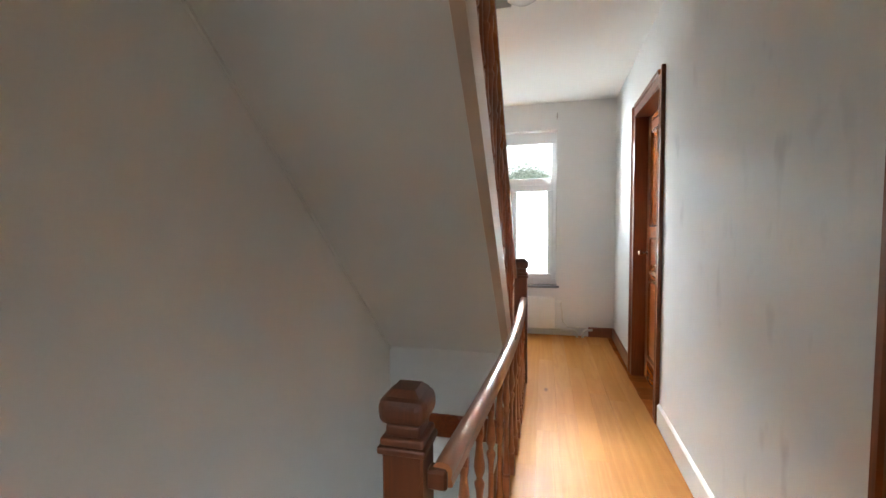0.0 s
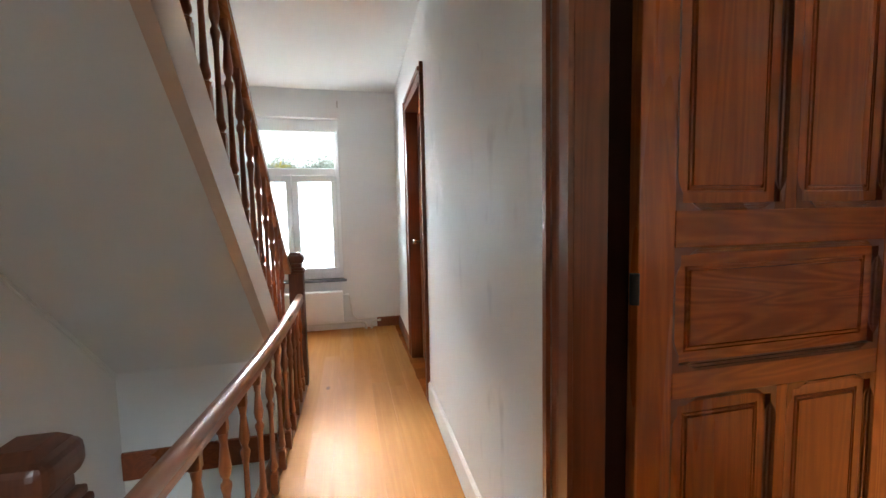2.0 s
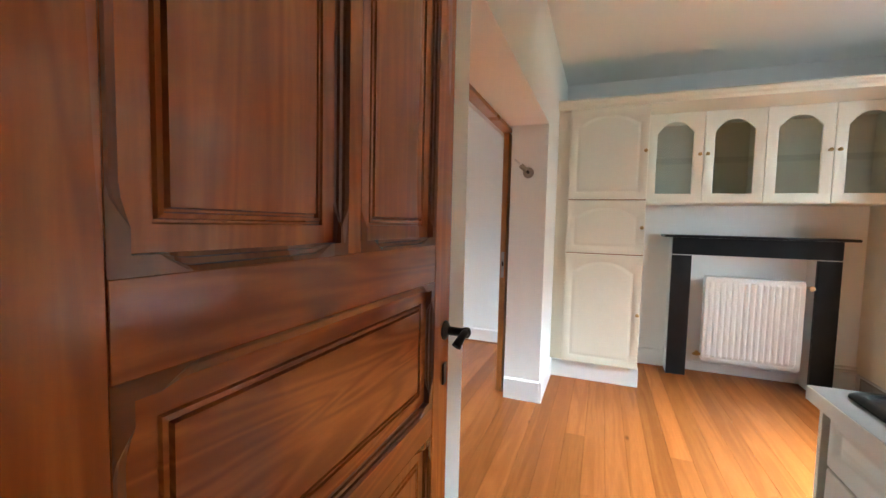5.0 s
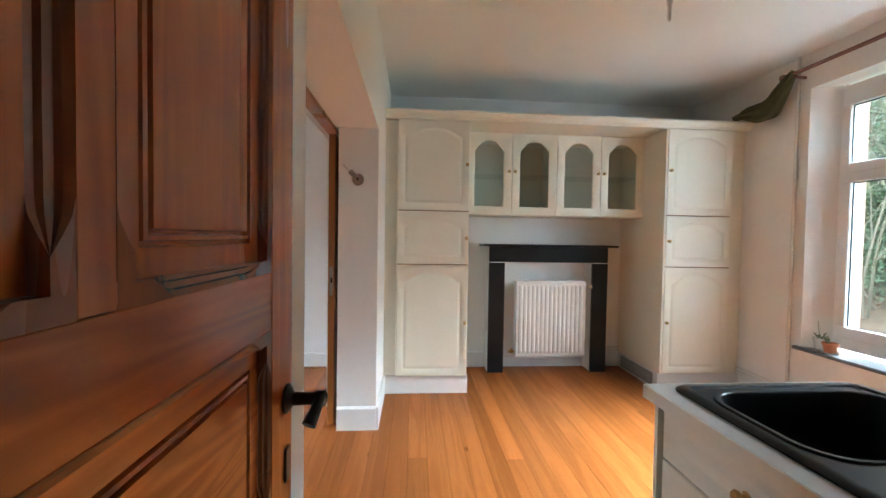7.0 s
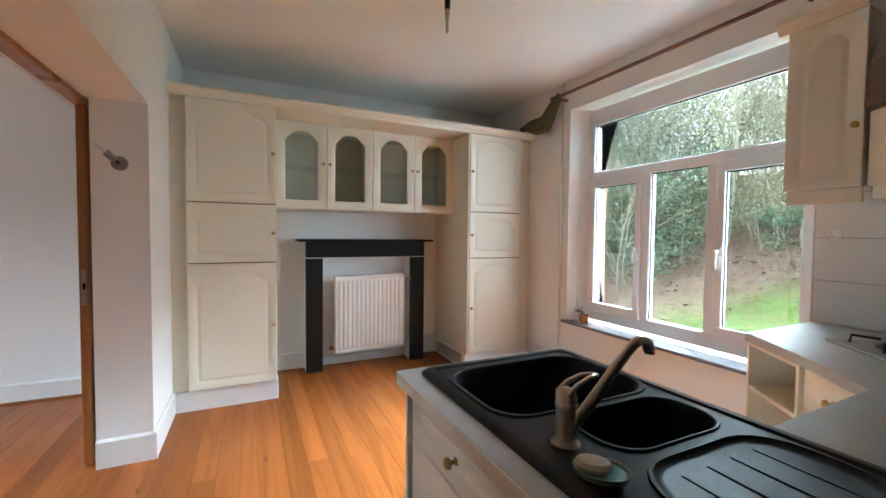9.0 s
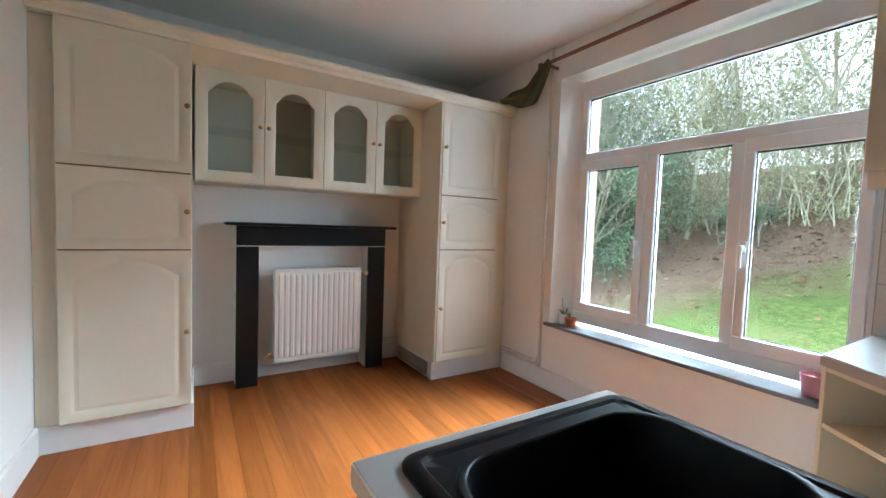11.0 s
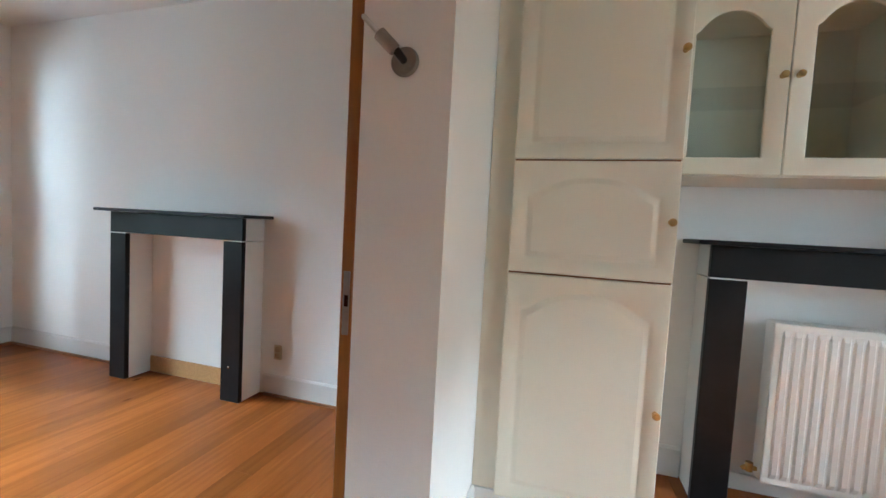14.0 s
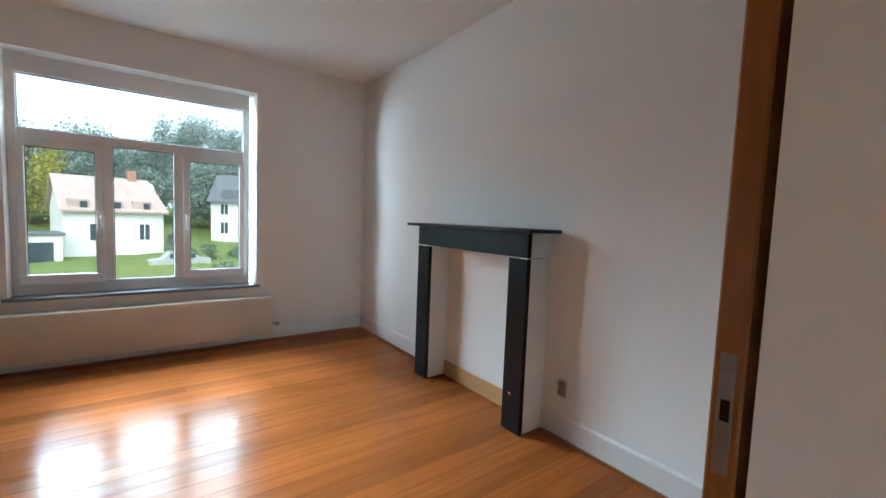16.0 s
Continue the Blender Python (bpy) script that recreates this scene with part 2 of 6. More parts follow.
BEAD_WOOD = wood("floor_bead_wood", (0.32, 0.13, 0.045), (0.2, 0.07, 0.02), "x", 0.4, 0.2, 0.15, 1.0, False)
# Near-black that puts the deep shade of recesses into the colour.
SHADE_DARK = surface("painted_shade", (0.034, 0.012, 0.007), (0.022, 0.008, 0.005), 0.9, 2.0, 60, 0.05, spec=0.05)
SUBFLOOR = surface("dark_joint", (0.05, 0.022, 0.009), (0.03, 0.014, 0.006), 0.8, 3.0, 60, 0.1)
BRASS = surface("aged_brass", (0.55, 0.38, 0.16), (0.42, 0.27, 0.10), 0.28, 20.0, 200, 0.05, 1.0)
STEEL = surface("brushed_steel", (0.40, 0.37, 0.33), (0.32, 0.29, 0.26), 0.36, 20.0, 250, 0.05, 1.0)
TAP_STEEL = surface("worn_tap_steel", (0.60, 0.56, 0.50), (0.50, 0.46, 0.41), 0.30, 20.0, 250, 0.03, 1.0)
CHROME = surface("chrome", (0.62, 0.59, 0.54), (0.54, 0.51, 0.46), 0.22, 20.0, 250, 0.02, 1.0)
IRON = surface("black_iron", (0.022, 0.02, 0.018), (0.035, 0.03, 0.026), 0.4, 20.0, 200, 0.1, 0.6)
GLASS = pane_glass("window_glass")
CAB_GLASS = pane_glass("smoked_cabinet_glass", (0.90, 0.93, 0.89), 1.2)
SHELF_GLASS = pane_glass("clear_shelf_glass", (0.98, 0.985, 0.98), 0.1)
FROSTED = frosted_glass("frosted_glass")
WORKTOP = surface("grey_worktop", (0.50, 0.50, 0.48), (0.44, 0.44, 0.42), 0.38, 6.0, 220, 0.04)
SINK = surface("black_composite_sink", (0.009, 0.009, 0.010), (0.018, 0.018, 0.020), 0.33, 8.0, 320, 0.08, spec=0.16)
TILE = surface("white_glazed_tile", (0.74, 0.74, 0.73), (0.70, 0.70, 0.69), 0.15, 3.0, 60, 0.02)
GROUT = surface("grey_grout", (0.45, 0.44, 0.42), (0.38, 0.37, 0.35), 0.9, 3.0, 90, 0.2)
HOOD = surface("brown_hood_enamel", (0.14, 0.10, 0.08), (0.11, 0.08, 0.065), 0.4, 3.0, 60, 0.03)
COPPER_PIPE = surface("cream_painted_pipe", (0.70, 0.68, 0.63), (0.62, 0.60, 0.55), 0.45, 8.0, 90, 0.05)
BLACK_PLASTIC = surface("black_plastic", (0.015, 0.015, 0.016), (0.03, 0.03, 0.03), 0.4, 9.0, 200, 0.05)
IVORY = surface("ivory_plastic", (0.62, 0.54, 0.38), (0.55, 0.47, 0.32), 0.35, 9.0, 200, 0.03)
WHITE_PLASTIC = surface("white_plastic", (0.80, 0.80, 0.78), (0.74, 0.74, 0.72), 0.35, 9.0, 200, 0.03)
OLIVE = surface("olive_curtain_cloth", (0.085, 0.078, 0.022), (0.05, 0.045, 0.013), 0.85, 7.0, 260, 0.5)
ROD_WOOD = wood("curtain_rod_wood", (0.20, 0.075, 0.05), (0.13, 0.045, 0.03), "x", 0.4, 0.2, 0.1, 1.0, False)
TERRACOTTA = surface("terracotta", (0.42, 0.15, 0.07), (0.34, 0.12, 0.055), 0.8, 20.0, 120, 0.2)
CERAMIC = surface("white_ceramic", (0.74, 0.74, 0.72), (0.68, 0.68, 0.66), 0.25, 20.0, 120, 0.03)
PINK_GLAZE = surface("pink_glazed_pot", (0.62, 0.30, 0.36), (0.54, 0.25, 0.31), 0.3, 20.0, 120, 0.03)
SOAP = surface("cream_soap", (0.74, 0.66, 0.50), (0.66, 0.57, 0.40), 0.45, 20.0, 120, 0.05)
TEAL = surface("teal_soap_dish", (0.05, 0.24, 0.19), (0.04, 0.18, 0.15), 0.35, 20.0, 120, 0.03)
DISH = surface("pale_green_dish", (0.42, 0.46, 0.32), (0.36, 0.40, 0.27), 0.35, 20.0, 120, 0.03)
GRASS = surface("lawn", (0.11, 0.20, 0.03), (0.06, 0.125, 0.022), 0.9, 1.1, 25, 0.6)
SOIL = surface("leaf_litter", (0.20, 0.125, 0.08), (0.10, 0.066, 0.042), 0.95, 2.2, 18, 0.8)
TWIG = surface("pale_lichen_twigs", (0.50, 0.46, 0.34), (0.38, 0.34, 0.24), 0.9, 2.0, 30, 0.3)
BARK = surface("bark", (0.23, 0.195, 0.15), (0.16, 0.135, 0.10), 0.9, 4.0, 40, 0.6)
IVY = foliage("ivy_leaves", (0.20, 0.25, 0.16), (0.11, 0.15, 0.09))
TWIG_LEAF = foliage("pale_thicket_leaves", (0.40, 0.39, 0.24), (0.28, 0.28, 0.16))
# Far tree greens are paled and flattened to put haze into the colour.
HAZED_GREEN = foliage("hazed_conifer", (0.25, 0.30, 0.27), (0.21, 0.26, 0.235))
YELLOW_LEAF = foliage("yellow_tree_leaves", (0.38, 0.33, 0.07), (0.24, 0.23, 0.05))
LITTER_LEAF = foliage("fallen_leaf", (0.46, 0.27, 0.16), (0.20, 0.11, 0.07))
RENDERED = surface("white_rendered_facade", (0.68, 0.67, 0.65), (0.62, 0.61, 0.59), 0.85, 0.6, 20, 0.1)
# Red tile lightened, putting the overexposed look into its colour.
ROOF_TILE = surface("washed_out_red_tiles", (0.45, 0.35, 0.32), (0.39, 0.29, 0.265), 0.8, 0.9, 12, 0.3)
BRICK = surface("red_brick", (0.40, 0.22, 0.16), (0.30, 0.16, 0.12), 0.85, 5.0, 60, 0.3)
GREY_ROOF = surface("grey_roof_tiles", (0.14, 0.145, 0.16), (0.10, 0.105, 0.115), 0.7, 0.9, 12, 0.3)
ASPHALT = surface("asphalt", (0.055, 0.055, 0.058), (0.045, 0.045, 0.047), 0.9, 1.0, 60, 0.3)
DARK_PANE = surface("dark_house_window", (0.04, 0.055, 0.07), (0.06, 0.075, 0.09), 0.1, 1.0, 20, 0.0)
CAR_PAINT = surface("silver_car_paint", (0.55, 0.56, 0.57), (0.5, 0.51, 0.52), 0.25, 1.0, 40, 0.0, 0.4)
RUBBER = surface("tyre_rubber", (0.02, 0.02, 0.02), (0.03, 0.03, 0.03), 0.8, 9.0, 90, 0.2)

# ---- mesh helpers ----


def box(bm, x0, x1, y0, y1, z0, z1, bevel=0.0, seg=1):
    v = [bm.verts.new((x, y, z)) for z in (z0, z1) for y in (y0, y1) for x in (x0, x1)]
    made = [bm.faces.new([v[i] for i in f]) for f in ((0, 2, 3, 1), (4, 5, 7, 6), (0, 1, 5, 4), (2, 6, 7, 3), (0, 4, 6, 2), (1, 3, 7, 5))]
    if bevel:
        edges = list({e for f in made for e in f.edges})
        bmesh.ops.bevel(bm, geom=edges, offset=bevel, segments=seg, profile=0.5, affect="EDGES")


def prism(bm, plan, z0, z1):
    """An upright prism over a plan, counter-clockwise."""
    low = [bm.verts.new((x, y, z0)) for x, y in plan]
    top = [bm.verts.new((x, y, z1)) for x, y in plan]
    bm.faces.new(low[::-1])
    bm.faces.new(top)
    for i in range(len(plan)):
        j = (i + 1) % len(plan)
        bm.faces.new((low[i], low[j], top[j], top[i]))


def slab(bm, profile, axis, a, b):
    """A prism with its profile in the plane across an axis ('x' or 'y')."""
    put = (lambda p, q, s: (s, p, q)) if axis == "x" else (lambda p, q, s: (p, s, q))
    one = [bm.verts.new(put(p, q, a)) for p, q in profile]
    two = [bm.verts.new(put(p, q, b)) for p, q in profile]
    bm.faces.new(one[::-1])
    bm.faces.new(two)
    for i in range(len(profile)):
        j = (i + 1) % len(profile)
        bm.faces.new((one[i], one[j], two[j], two[i]))
    bmesh.ops.recalc_face_normals(bm, faces=bm.faces[:])


def lathe(bm, outline, at=(0, 0, 0), sides=16, turn=None):
    """A turned body from (radius, height) pairs."""
    m = Matrix.Translation(at) @ (turn or Matrix())
    rings = []
    for r, z in outline:
        rings.append([bm.verts.new(m @ Vector((r * math.cos(2 * math.pi * k / sides), r * math.sin(2 * math.pi * k / sides), z))) for k in range(sides)])
    for a, b in zip(rings, rings[1:]):
        for k in range(sides):
            bm.faces.new((a[k], a[(k + 1) % sides], b[(k + 1) % sides], b[k]))
    bm.faces.new(rings[0][::-1])
    bm.faces.new(rings[-1])


def tube(bm, points, radius, sides=10):
    """A round tube along points; radius is one number or one a point."""
    pts = [Vector(p) for p in points]
    radii = [radius] * len(pts) if isinstance(radius, (int, float)) else radius
    rings = []
    for i, p in enumerate(pts):
        d = (pts[min(i + 1, len(pts) - 1)] - pts[max(i - 1, 0)]).normalized()
        side = d.cross(Vector((0, 0, 1)) if abs(d.z) < 0.9 else Vector((1, 0, 0))).normalized()
        up = side.cross(d)
        rings.append([bm.verts.new(p + radii[i] * (math.cos(2 * math.pi * k / sides) * side + math.sin(2 * math.pi * k / sides) * up)) for k in range(sides)])
    for a, b in zip(rings, rings[1:]):
        for k in range(sides):
            bm.faces.new((a[k], a[(k + 1) % sides], b[(k + 1) % sides], b[k]))
    bm.faces.new(rings[0][::-1])
    bm.faces.new(rings[-1])


def finish(bm, name, material, smooth=False):
    bmesh.ops.recalc_face_normals(bm, faces=bm.faces[:])
    me = bpy.data.meshes.new(name)
    if smooth:
        for f in bm.faces:
            f.smooth = True
    bm.to_mesh(me)
    bm.free()
    me.materials.append(material)
    if smooth:
        me.set_sharp_from_angle(angle=radians(40))
    return me


def part(name, bm, material, parent, label="", smooth=False, at=None):
    """Links a bmesh as one mesh object under a thing or a part."""
    ob = new(name, finish(bm, name, material, smooth))
    ob.parent = parent
    if at is not None:
        ob.matrix_basis = at
    return tagged(ob, label)


def boxed(name, dims, material, parent, label="", bevel=0.003, at=None):
    bm = bmesh.new()
    box(bm, *dims, bevel=bevel)
    return part(name, bm, material, parent, label, at=at)


def thing(name, m, label, category, group=""):
    ob = new(name)
    ob.empty_display_size = 0.1
    ob.matrix_basis = m
    return tagged(ob, label, category, group)


def built(name, bm, material, label="", smooth=False):
    """A piece of the setting as one mesh."""
    return tagged(new(name, finish(bm, name, material, smooth)), label, kind="structure")


def loop(w, h, inset, rise, lift=0.0, n=5, arc=16):
    """Outline of a door field, arched by rise, as (u, v) pairs from the lower left corner round."""
    a, b, c, d = inset, w - inset, inset, h - inset - rise
    pts = [(a + (b - a) * k / n, c) for k in range(n)] + [(b, c + (d - c) * k / n) for k in range(n)]
    for k in range(arc):
        s = 1 - 2 * k / arc
        bow = 1 - min(1, abs(s) * 1.06) ** 2.4
        pts.append(((a + b) / 2 + (b - a) / 2 * s, d + (rise * bow if rise else 0)))
    return pts + [(a, d + (c - d) * k / n) for k in range(n)]


def rings_mesh(bm, rings, close_last=True):
    """Bridges outlines given as (points, depth); depth runs away from the viewer."""
    rows = [[bm.verts.new((u, dep, v)) for u, v in pts] for pts, dep in rings]
    for a, b in zip(rows, rows[1:]):
        n = len(a)
        for k in range(n):
            bm.faces.new((a[k], a[(k + 1) % n], b[(k + 1) % n], b[k]))
    if close_last:
        bm.faces.new(rows[-1])
    return rows


def field_door(w, h, rise, thick=0.019, inset=0.05):
    """A door slab with a routed field, arched at its top."""
    bm = bmesh.new()
    edge = loop(w, h, 0.0, 0.0)
    rows = rings_mesh(bm, [(edge, thick), (edge, 0.003), (loop(w, h, 0.003, 0.0), 0.0), (loop(w, h, inset, rise), 0.0), (loop(w, h, inset + 0.010, rise), 0.0075),
                           (loop(w, h, inset + 0.020, rise), 0.0075), (loop(w, h, inset + 0.036, rise), 0.001), (loop(w, h, inset + 0.037, rise), 0.001)])
    bm.faces.new(rows[0][::-1])
    return bm


def ring_door(w, h, rise, thick=0.019, inset=0.06):
    """An open door frame with an arched opening."""
    bm = bmesh.new()
    rings_mesh(bm, [(loop(w, h, 0, 0), thick), (loop(w, h, 0, 0), 0.003), (loop(w, h, 0.003, 0), 0.0), (loop(w, h, inset, rise), 0.0),
                    (loop(w, h, inset + 0.008, rise), 0.006), (loop(w, h, inset + 0.008, rise), thick), (loop(w, h, 0, 0), thick)], False)
    return bm


def knob(parent, x, z, y=0.0):
    bm = bmesh.new()
    lathe(bm, [(0.011, 0), (0.011, 0.002), (0.0055, 0.005), (0.006, 0.014), (0.0135, 0.019), (0.015, 0.024), (0.012, 0.030), (0.004, 0.032)], (x, y, z), 14, pose(0, 0, 0, 90))
    return part("knob", bm, BRASS, parent, "small brass knob", True)

# ---- the large structure ----
# plan, metres: hall to the west, kitchen to the south-east, living room to the north-east
EAST, SOUTH, NORTH, HALL_N, HALL_W = 4.95, -2.27, 5.352, 4.85, -1.235
PART_S, PART_N, KIT_W, LIV_W = 0.905, 1.32, 0.67, 0.70
KIT_H, LIV_H, HALL_H = 2.745, 2.81, 2.70


def hall_east(y):
    """The hall's east wall, turned a little to fit the camera's view."""
    return 0.515 + 0.0225 * (y - 0.9)


def wall(name, pieces, material=WALL_PAINT, label="white painted plaster wall"):
    bm = bmesh.new()
    for p in pieces:
        box(bm, *p)
    return built(name, bm, material, label)


# hall east wall, with the kitchen door and the far door in it
bm = bmesh.new()
for y0, y1, z0, z1, back in ((-1.3, 0.02, 0, HALL_H, KIT_W), (0.02, 0.905, 2.2, HALL_H, KIT_W), (0.905, 2.86, 0, HALL_H, KIT_W),
                             (2.86, 3.675, 2.2, HALL_H, LIV_W), (3.675, 5.4, 0, HALL_H, LIV_W)):
    prism(bm, [(hall_east(y0), y0), (back, y0), (back, y1), (hall_east(y1), y1)], z0, z1)
built("wall_hall_east", bm, SCUFFED_PAINT, "white painted hall wall with grey scuff marks")
wall("wall_hall_north", [(HALL_W - 0.2, -1.02, HALL_N, 5.2, -0.2, HALL_H), (-0.03, 0.70, HALL_N, 5.2, -0.2, HALL_H),
                         (-1.02, -0.03, HALL_N, 5.2, -0.2, 0.585), (-1.02, -0.03, HALL_N, 5.2, 2.395, HALL_H)], HALL_PAINT)
wall("wall_hall_west", [(HALL_W - 0.2, HALL_W, -1.5, HALL_N, -2.8, 5.3)], HALL_PAINT)
# The opening here is made up, to let added lamp light into the hall.
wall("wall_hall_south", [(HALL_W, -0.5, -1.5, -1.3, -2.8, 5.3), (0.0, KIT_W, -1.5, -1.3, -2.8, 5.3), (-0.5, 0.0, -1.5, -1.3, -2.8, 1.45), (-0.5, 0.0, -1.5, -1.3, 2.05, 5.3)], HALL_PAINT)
wall("wall_stairwell_end", [(HALL_W, -0.42, 2.605, 2.70, -0.17, 0.47), (HALL_W, -0.30, 2.606, 2.80, -2.8, -0.175)], HALL_PAINT)
wall("wall_stairwell_low", [(-0.41, -0.30, -1.3, 2.606, -2.8, -0.175), (HALL_W, -0.41, -1.3, 0.6, -2.8, -0.175)], HALL_PAINT)
wall("wall_stair_upper", [(-0.38, -0.28, -1.3, 2.66, HALL_H + 0.2, 5.3), (HALL_W, -0.28, 2.66, 2.8, HALL_H + 0.2, 5.3)], HALL_PAINT)
wall("stair_upper_ceiling", [(HALL_W - 0.2, -0.28, -1.5, 2.8, 5.3, 5.4)], CEILING_PAINT, "white ceiling over the stairs")
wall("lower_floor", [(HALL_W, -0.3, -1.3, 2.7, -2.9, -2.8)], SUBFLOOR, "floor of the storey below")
bm = bmesh.new()
box(bm, -0.38, 0.70, -1.3, HALL_N, HALL_H, HALL_H + 0.2)
box(bm, HALL_W, -0.38, 2.66, HALL_N, HALL_H, HALL_H + 0.2)
built("ceiling_hall", bm, CEILING_PAINT, "white hall ceiling")

# kitchen and living room shell
wall("wall_east", [(EAST, 5.25, -2.7, 5.8, -0.2, 3.0)])
wall("wall_south", [(KIT_W - 0.2, 1.85, -2.62, SOUTH, -0.2, 3.0), (3.66, EAST, -2.62, SOUTH, -0.2, 3.0),
                    (1.85, 3.66, -2.62, SOUTH, -0.2, 0.525), (1.85, 3.66, -2.62, SOUTH, 2.48, 3.0)])
bm = bmesh.new()
prism(bm, [(3.66, SOUTH - 0.003), (3.56, -2.44), (3.66, -2.44)], 0.525, 2.48)
built("reveal_splay", bm, WALL_PAINT, "splayed white window reveal")
wall("outer_reveal", [(3.562, 3.6585, -2.63, -2.445, 0.526, 2.479)], BRICK, "red brick outer window reveal")
wall("wall_north", [(LIV_W - 0.1, 2.06, NORTH, 5.7, -0.2, 3.0), (3.80, EAST, NORTH, 5.7, -0.2, 3.0),
                    (2.06, 3.80, NORTH, 5.7, -0.2, 0.56), (2.06, 3.80, NORTH, 5.7, 2.465, 3.0)])
wall("wall_partition", [(KIT_W, 1.76, PART_S, PART_N, 0, 3.0), (1.76, 3.61, PART_S, PART_N, 2.06, 3.0),
                        (3.61, EAST, PART_S, 1.172, 0, 3.0), (3.98, EAST, 1.262, PART_N, 0, 3.0), (3.61, 3.98, 1.262, PART_N, 2.06, 3.0), (4.75, EAST, 1.172, 1.262, 0, 3.0)])
wall("wall_kitchen_west", [(KIT_W - 0.01, KIT_W, SOUTH, 0.0, 0, KIT_H)])
wall("ceiling_kitchen", [(KIT_W, EAST, SOUTH, PART_S, KIT_H, KIT_H + 0.2)], CEILING_PAINT, "white kitchen ceiling")
wall("ceiling_living", [(LIV_W, EAST, PART_N, NORTH, LIV_H, LIV_H + 0.2)], CEILING_PAINT, "white living room ceiling")
wall("roof_slab", [(HALL_W - 0.2, 5.25, -2.7, 5.8, 3.02, 3.2), ], RENDERED, "flat slab over the storey")
bm = bmesh.new()
box(bm, KIT_W - 0.15, EAST, SOUTH, NORTH, -0.2, -0.022)
box(bm, -0.40, KIT_W - 0.15, -1.3, HALL_N, -0.17, -0.018)
box(bm, HALL_W, -0.40, 2.606, HALL_N, -0.17, -0.018)
box(bm, HALL_W, -0.40, -1.3, 0.6, -0.17, -0.018)
built("floor_base", bm, SUBFLOOR, "dark subfloor under the boards")


def skirting(name, runs, material=TRIM_PAINT, h=0.125, t=0.016, label="white painted baseboard"):
    """Runs are (x0, y0, x1, y1, nx, ny); the board stands out along (nx, ny)."""
    bm = bmesh.new()
    for x0, y0, x1, y1, nx, ny in runs:
        d = Vector((x1 - x0, y1 - y0, 0))
        n = Vector((nx, ny, 0)).normalized()
        sec = [(0, 0), (t, 0), (t, h - 0.012), (t * 0.4, h), (0, h)]
        one = [bm.verts.new(Vector((x0, y0, 0)) + n * p + Vector((0, 0, q))) for p, q in sec]
        two = [bm.verts.new(Vector((x0, y0, 0)) + d + n * p + Vector((0, 0, q))) for p, q in sec]
        bm.faces.new(one)
        bm.faces.new(two[::-1])
        for i in range(5):
            j = (i + 1) % 5
            bm.faces.new((one[i], two[i], two[j], one[j]))
    return built(name, bm, material, label)


skirting("baseboard_living", [(LIV_W, NORTH, EAST, NORTH, 0, -1), (EAST, NORTH, EAST, 3.86, -1, 0), (EAST, 2.59, EAST, PART_N, -1, 0), (LIV_W, PART_N, 1.76, PART_N, 0, 1)], h=0.15)
skirting("baseboard_kitchen", [(4.22, SOUTH, 1.86, SOUTH, 0, 1), (EAST, 0.19, EAST, -0.08, -1, 0), (EAST, -1.29, EAST, -1.53, -1, 0),
                               (3.61, 1.171, 3.61, 0.906, -1, 0), (3.594, PART_S, 4.235, PART_S, 0, -1)], h=0.16, t=0.018)
skirting("baseboard_hall", [(hall_east(0.97), 0.97, hall_east(2.76), 2.76, -1, 0)], h=0.14, label="pale painted baseboard along the hall wall")
skirting("baseboard_hall_end", [(hall_east(3.78), 3.78, hall_east(4.84), 4.84, -1, 0), (hall_east(4.84), HALL_N, 0.33, HALL_N, 0, -1)], CASING_FLAT, 0.11, 0.018, "dark brown wooden baseboard")
bm = bmesh.new()
for x0, x1, y0, y1 in ((EAST - 0.03, EAST - 0.0165, 1.34, 2.58), (EAST - 0.03, EAST - 0.0165, 3.87, 5.33), (LIV_W, EAST - 0.03, NORTH - 0.03, NORTH - 0.0165)):
    box(bm, x0, x1, y0, y1, 0.0, 0.016)
built("trim_floor_bead", bm, BEAD_WOOD, "brown wooden bead along the skirting")

# ---- windows ----


def handle(parent, x, z, y):
    bm = bmesh.new()
    box(bm, x - 0.014, x + 0.014, y - 0.012, y, z - 0.035, z + 0.035, 0.004)
    box(bm, x - 0.010, x + 0.010, y - 0.045, y - 0.012, z - 0.01, z + 0.012, 0.003)
    box(bm, x - 0.011, x + 0.011, y - 0.055, y - 0.036, z - 0.115, z + 0.012, 0.006)
    return part("handle", bm, WHITE_PLASTIC, parent, "white plastic window handle")


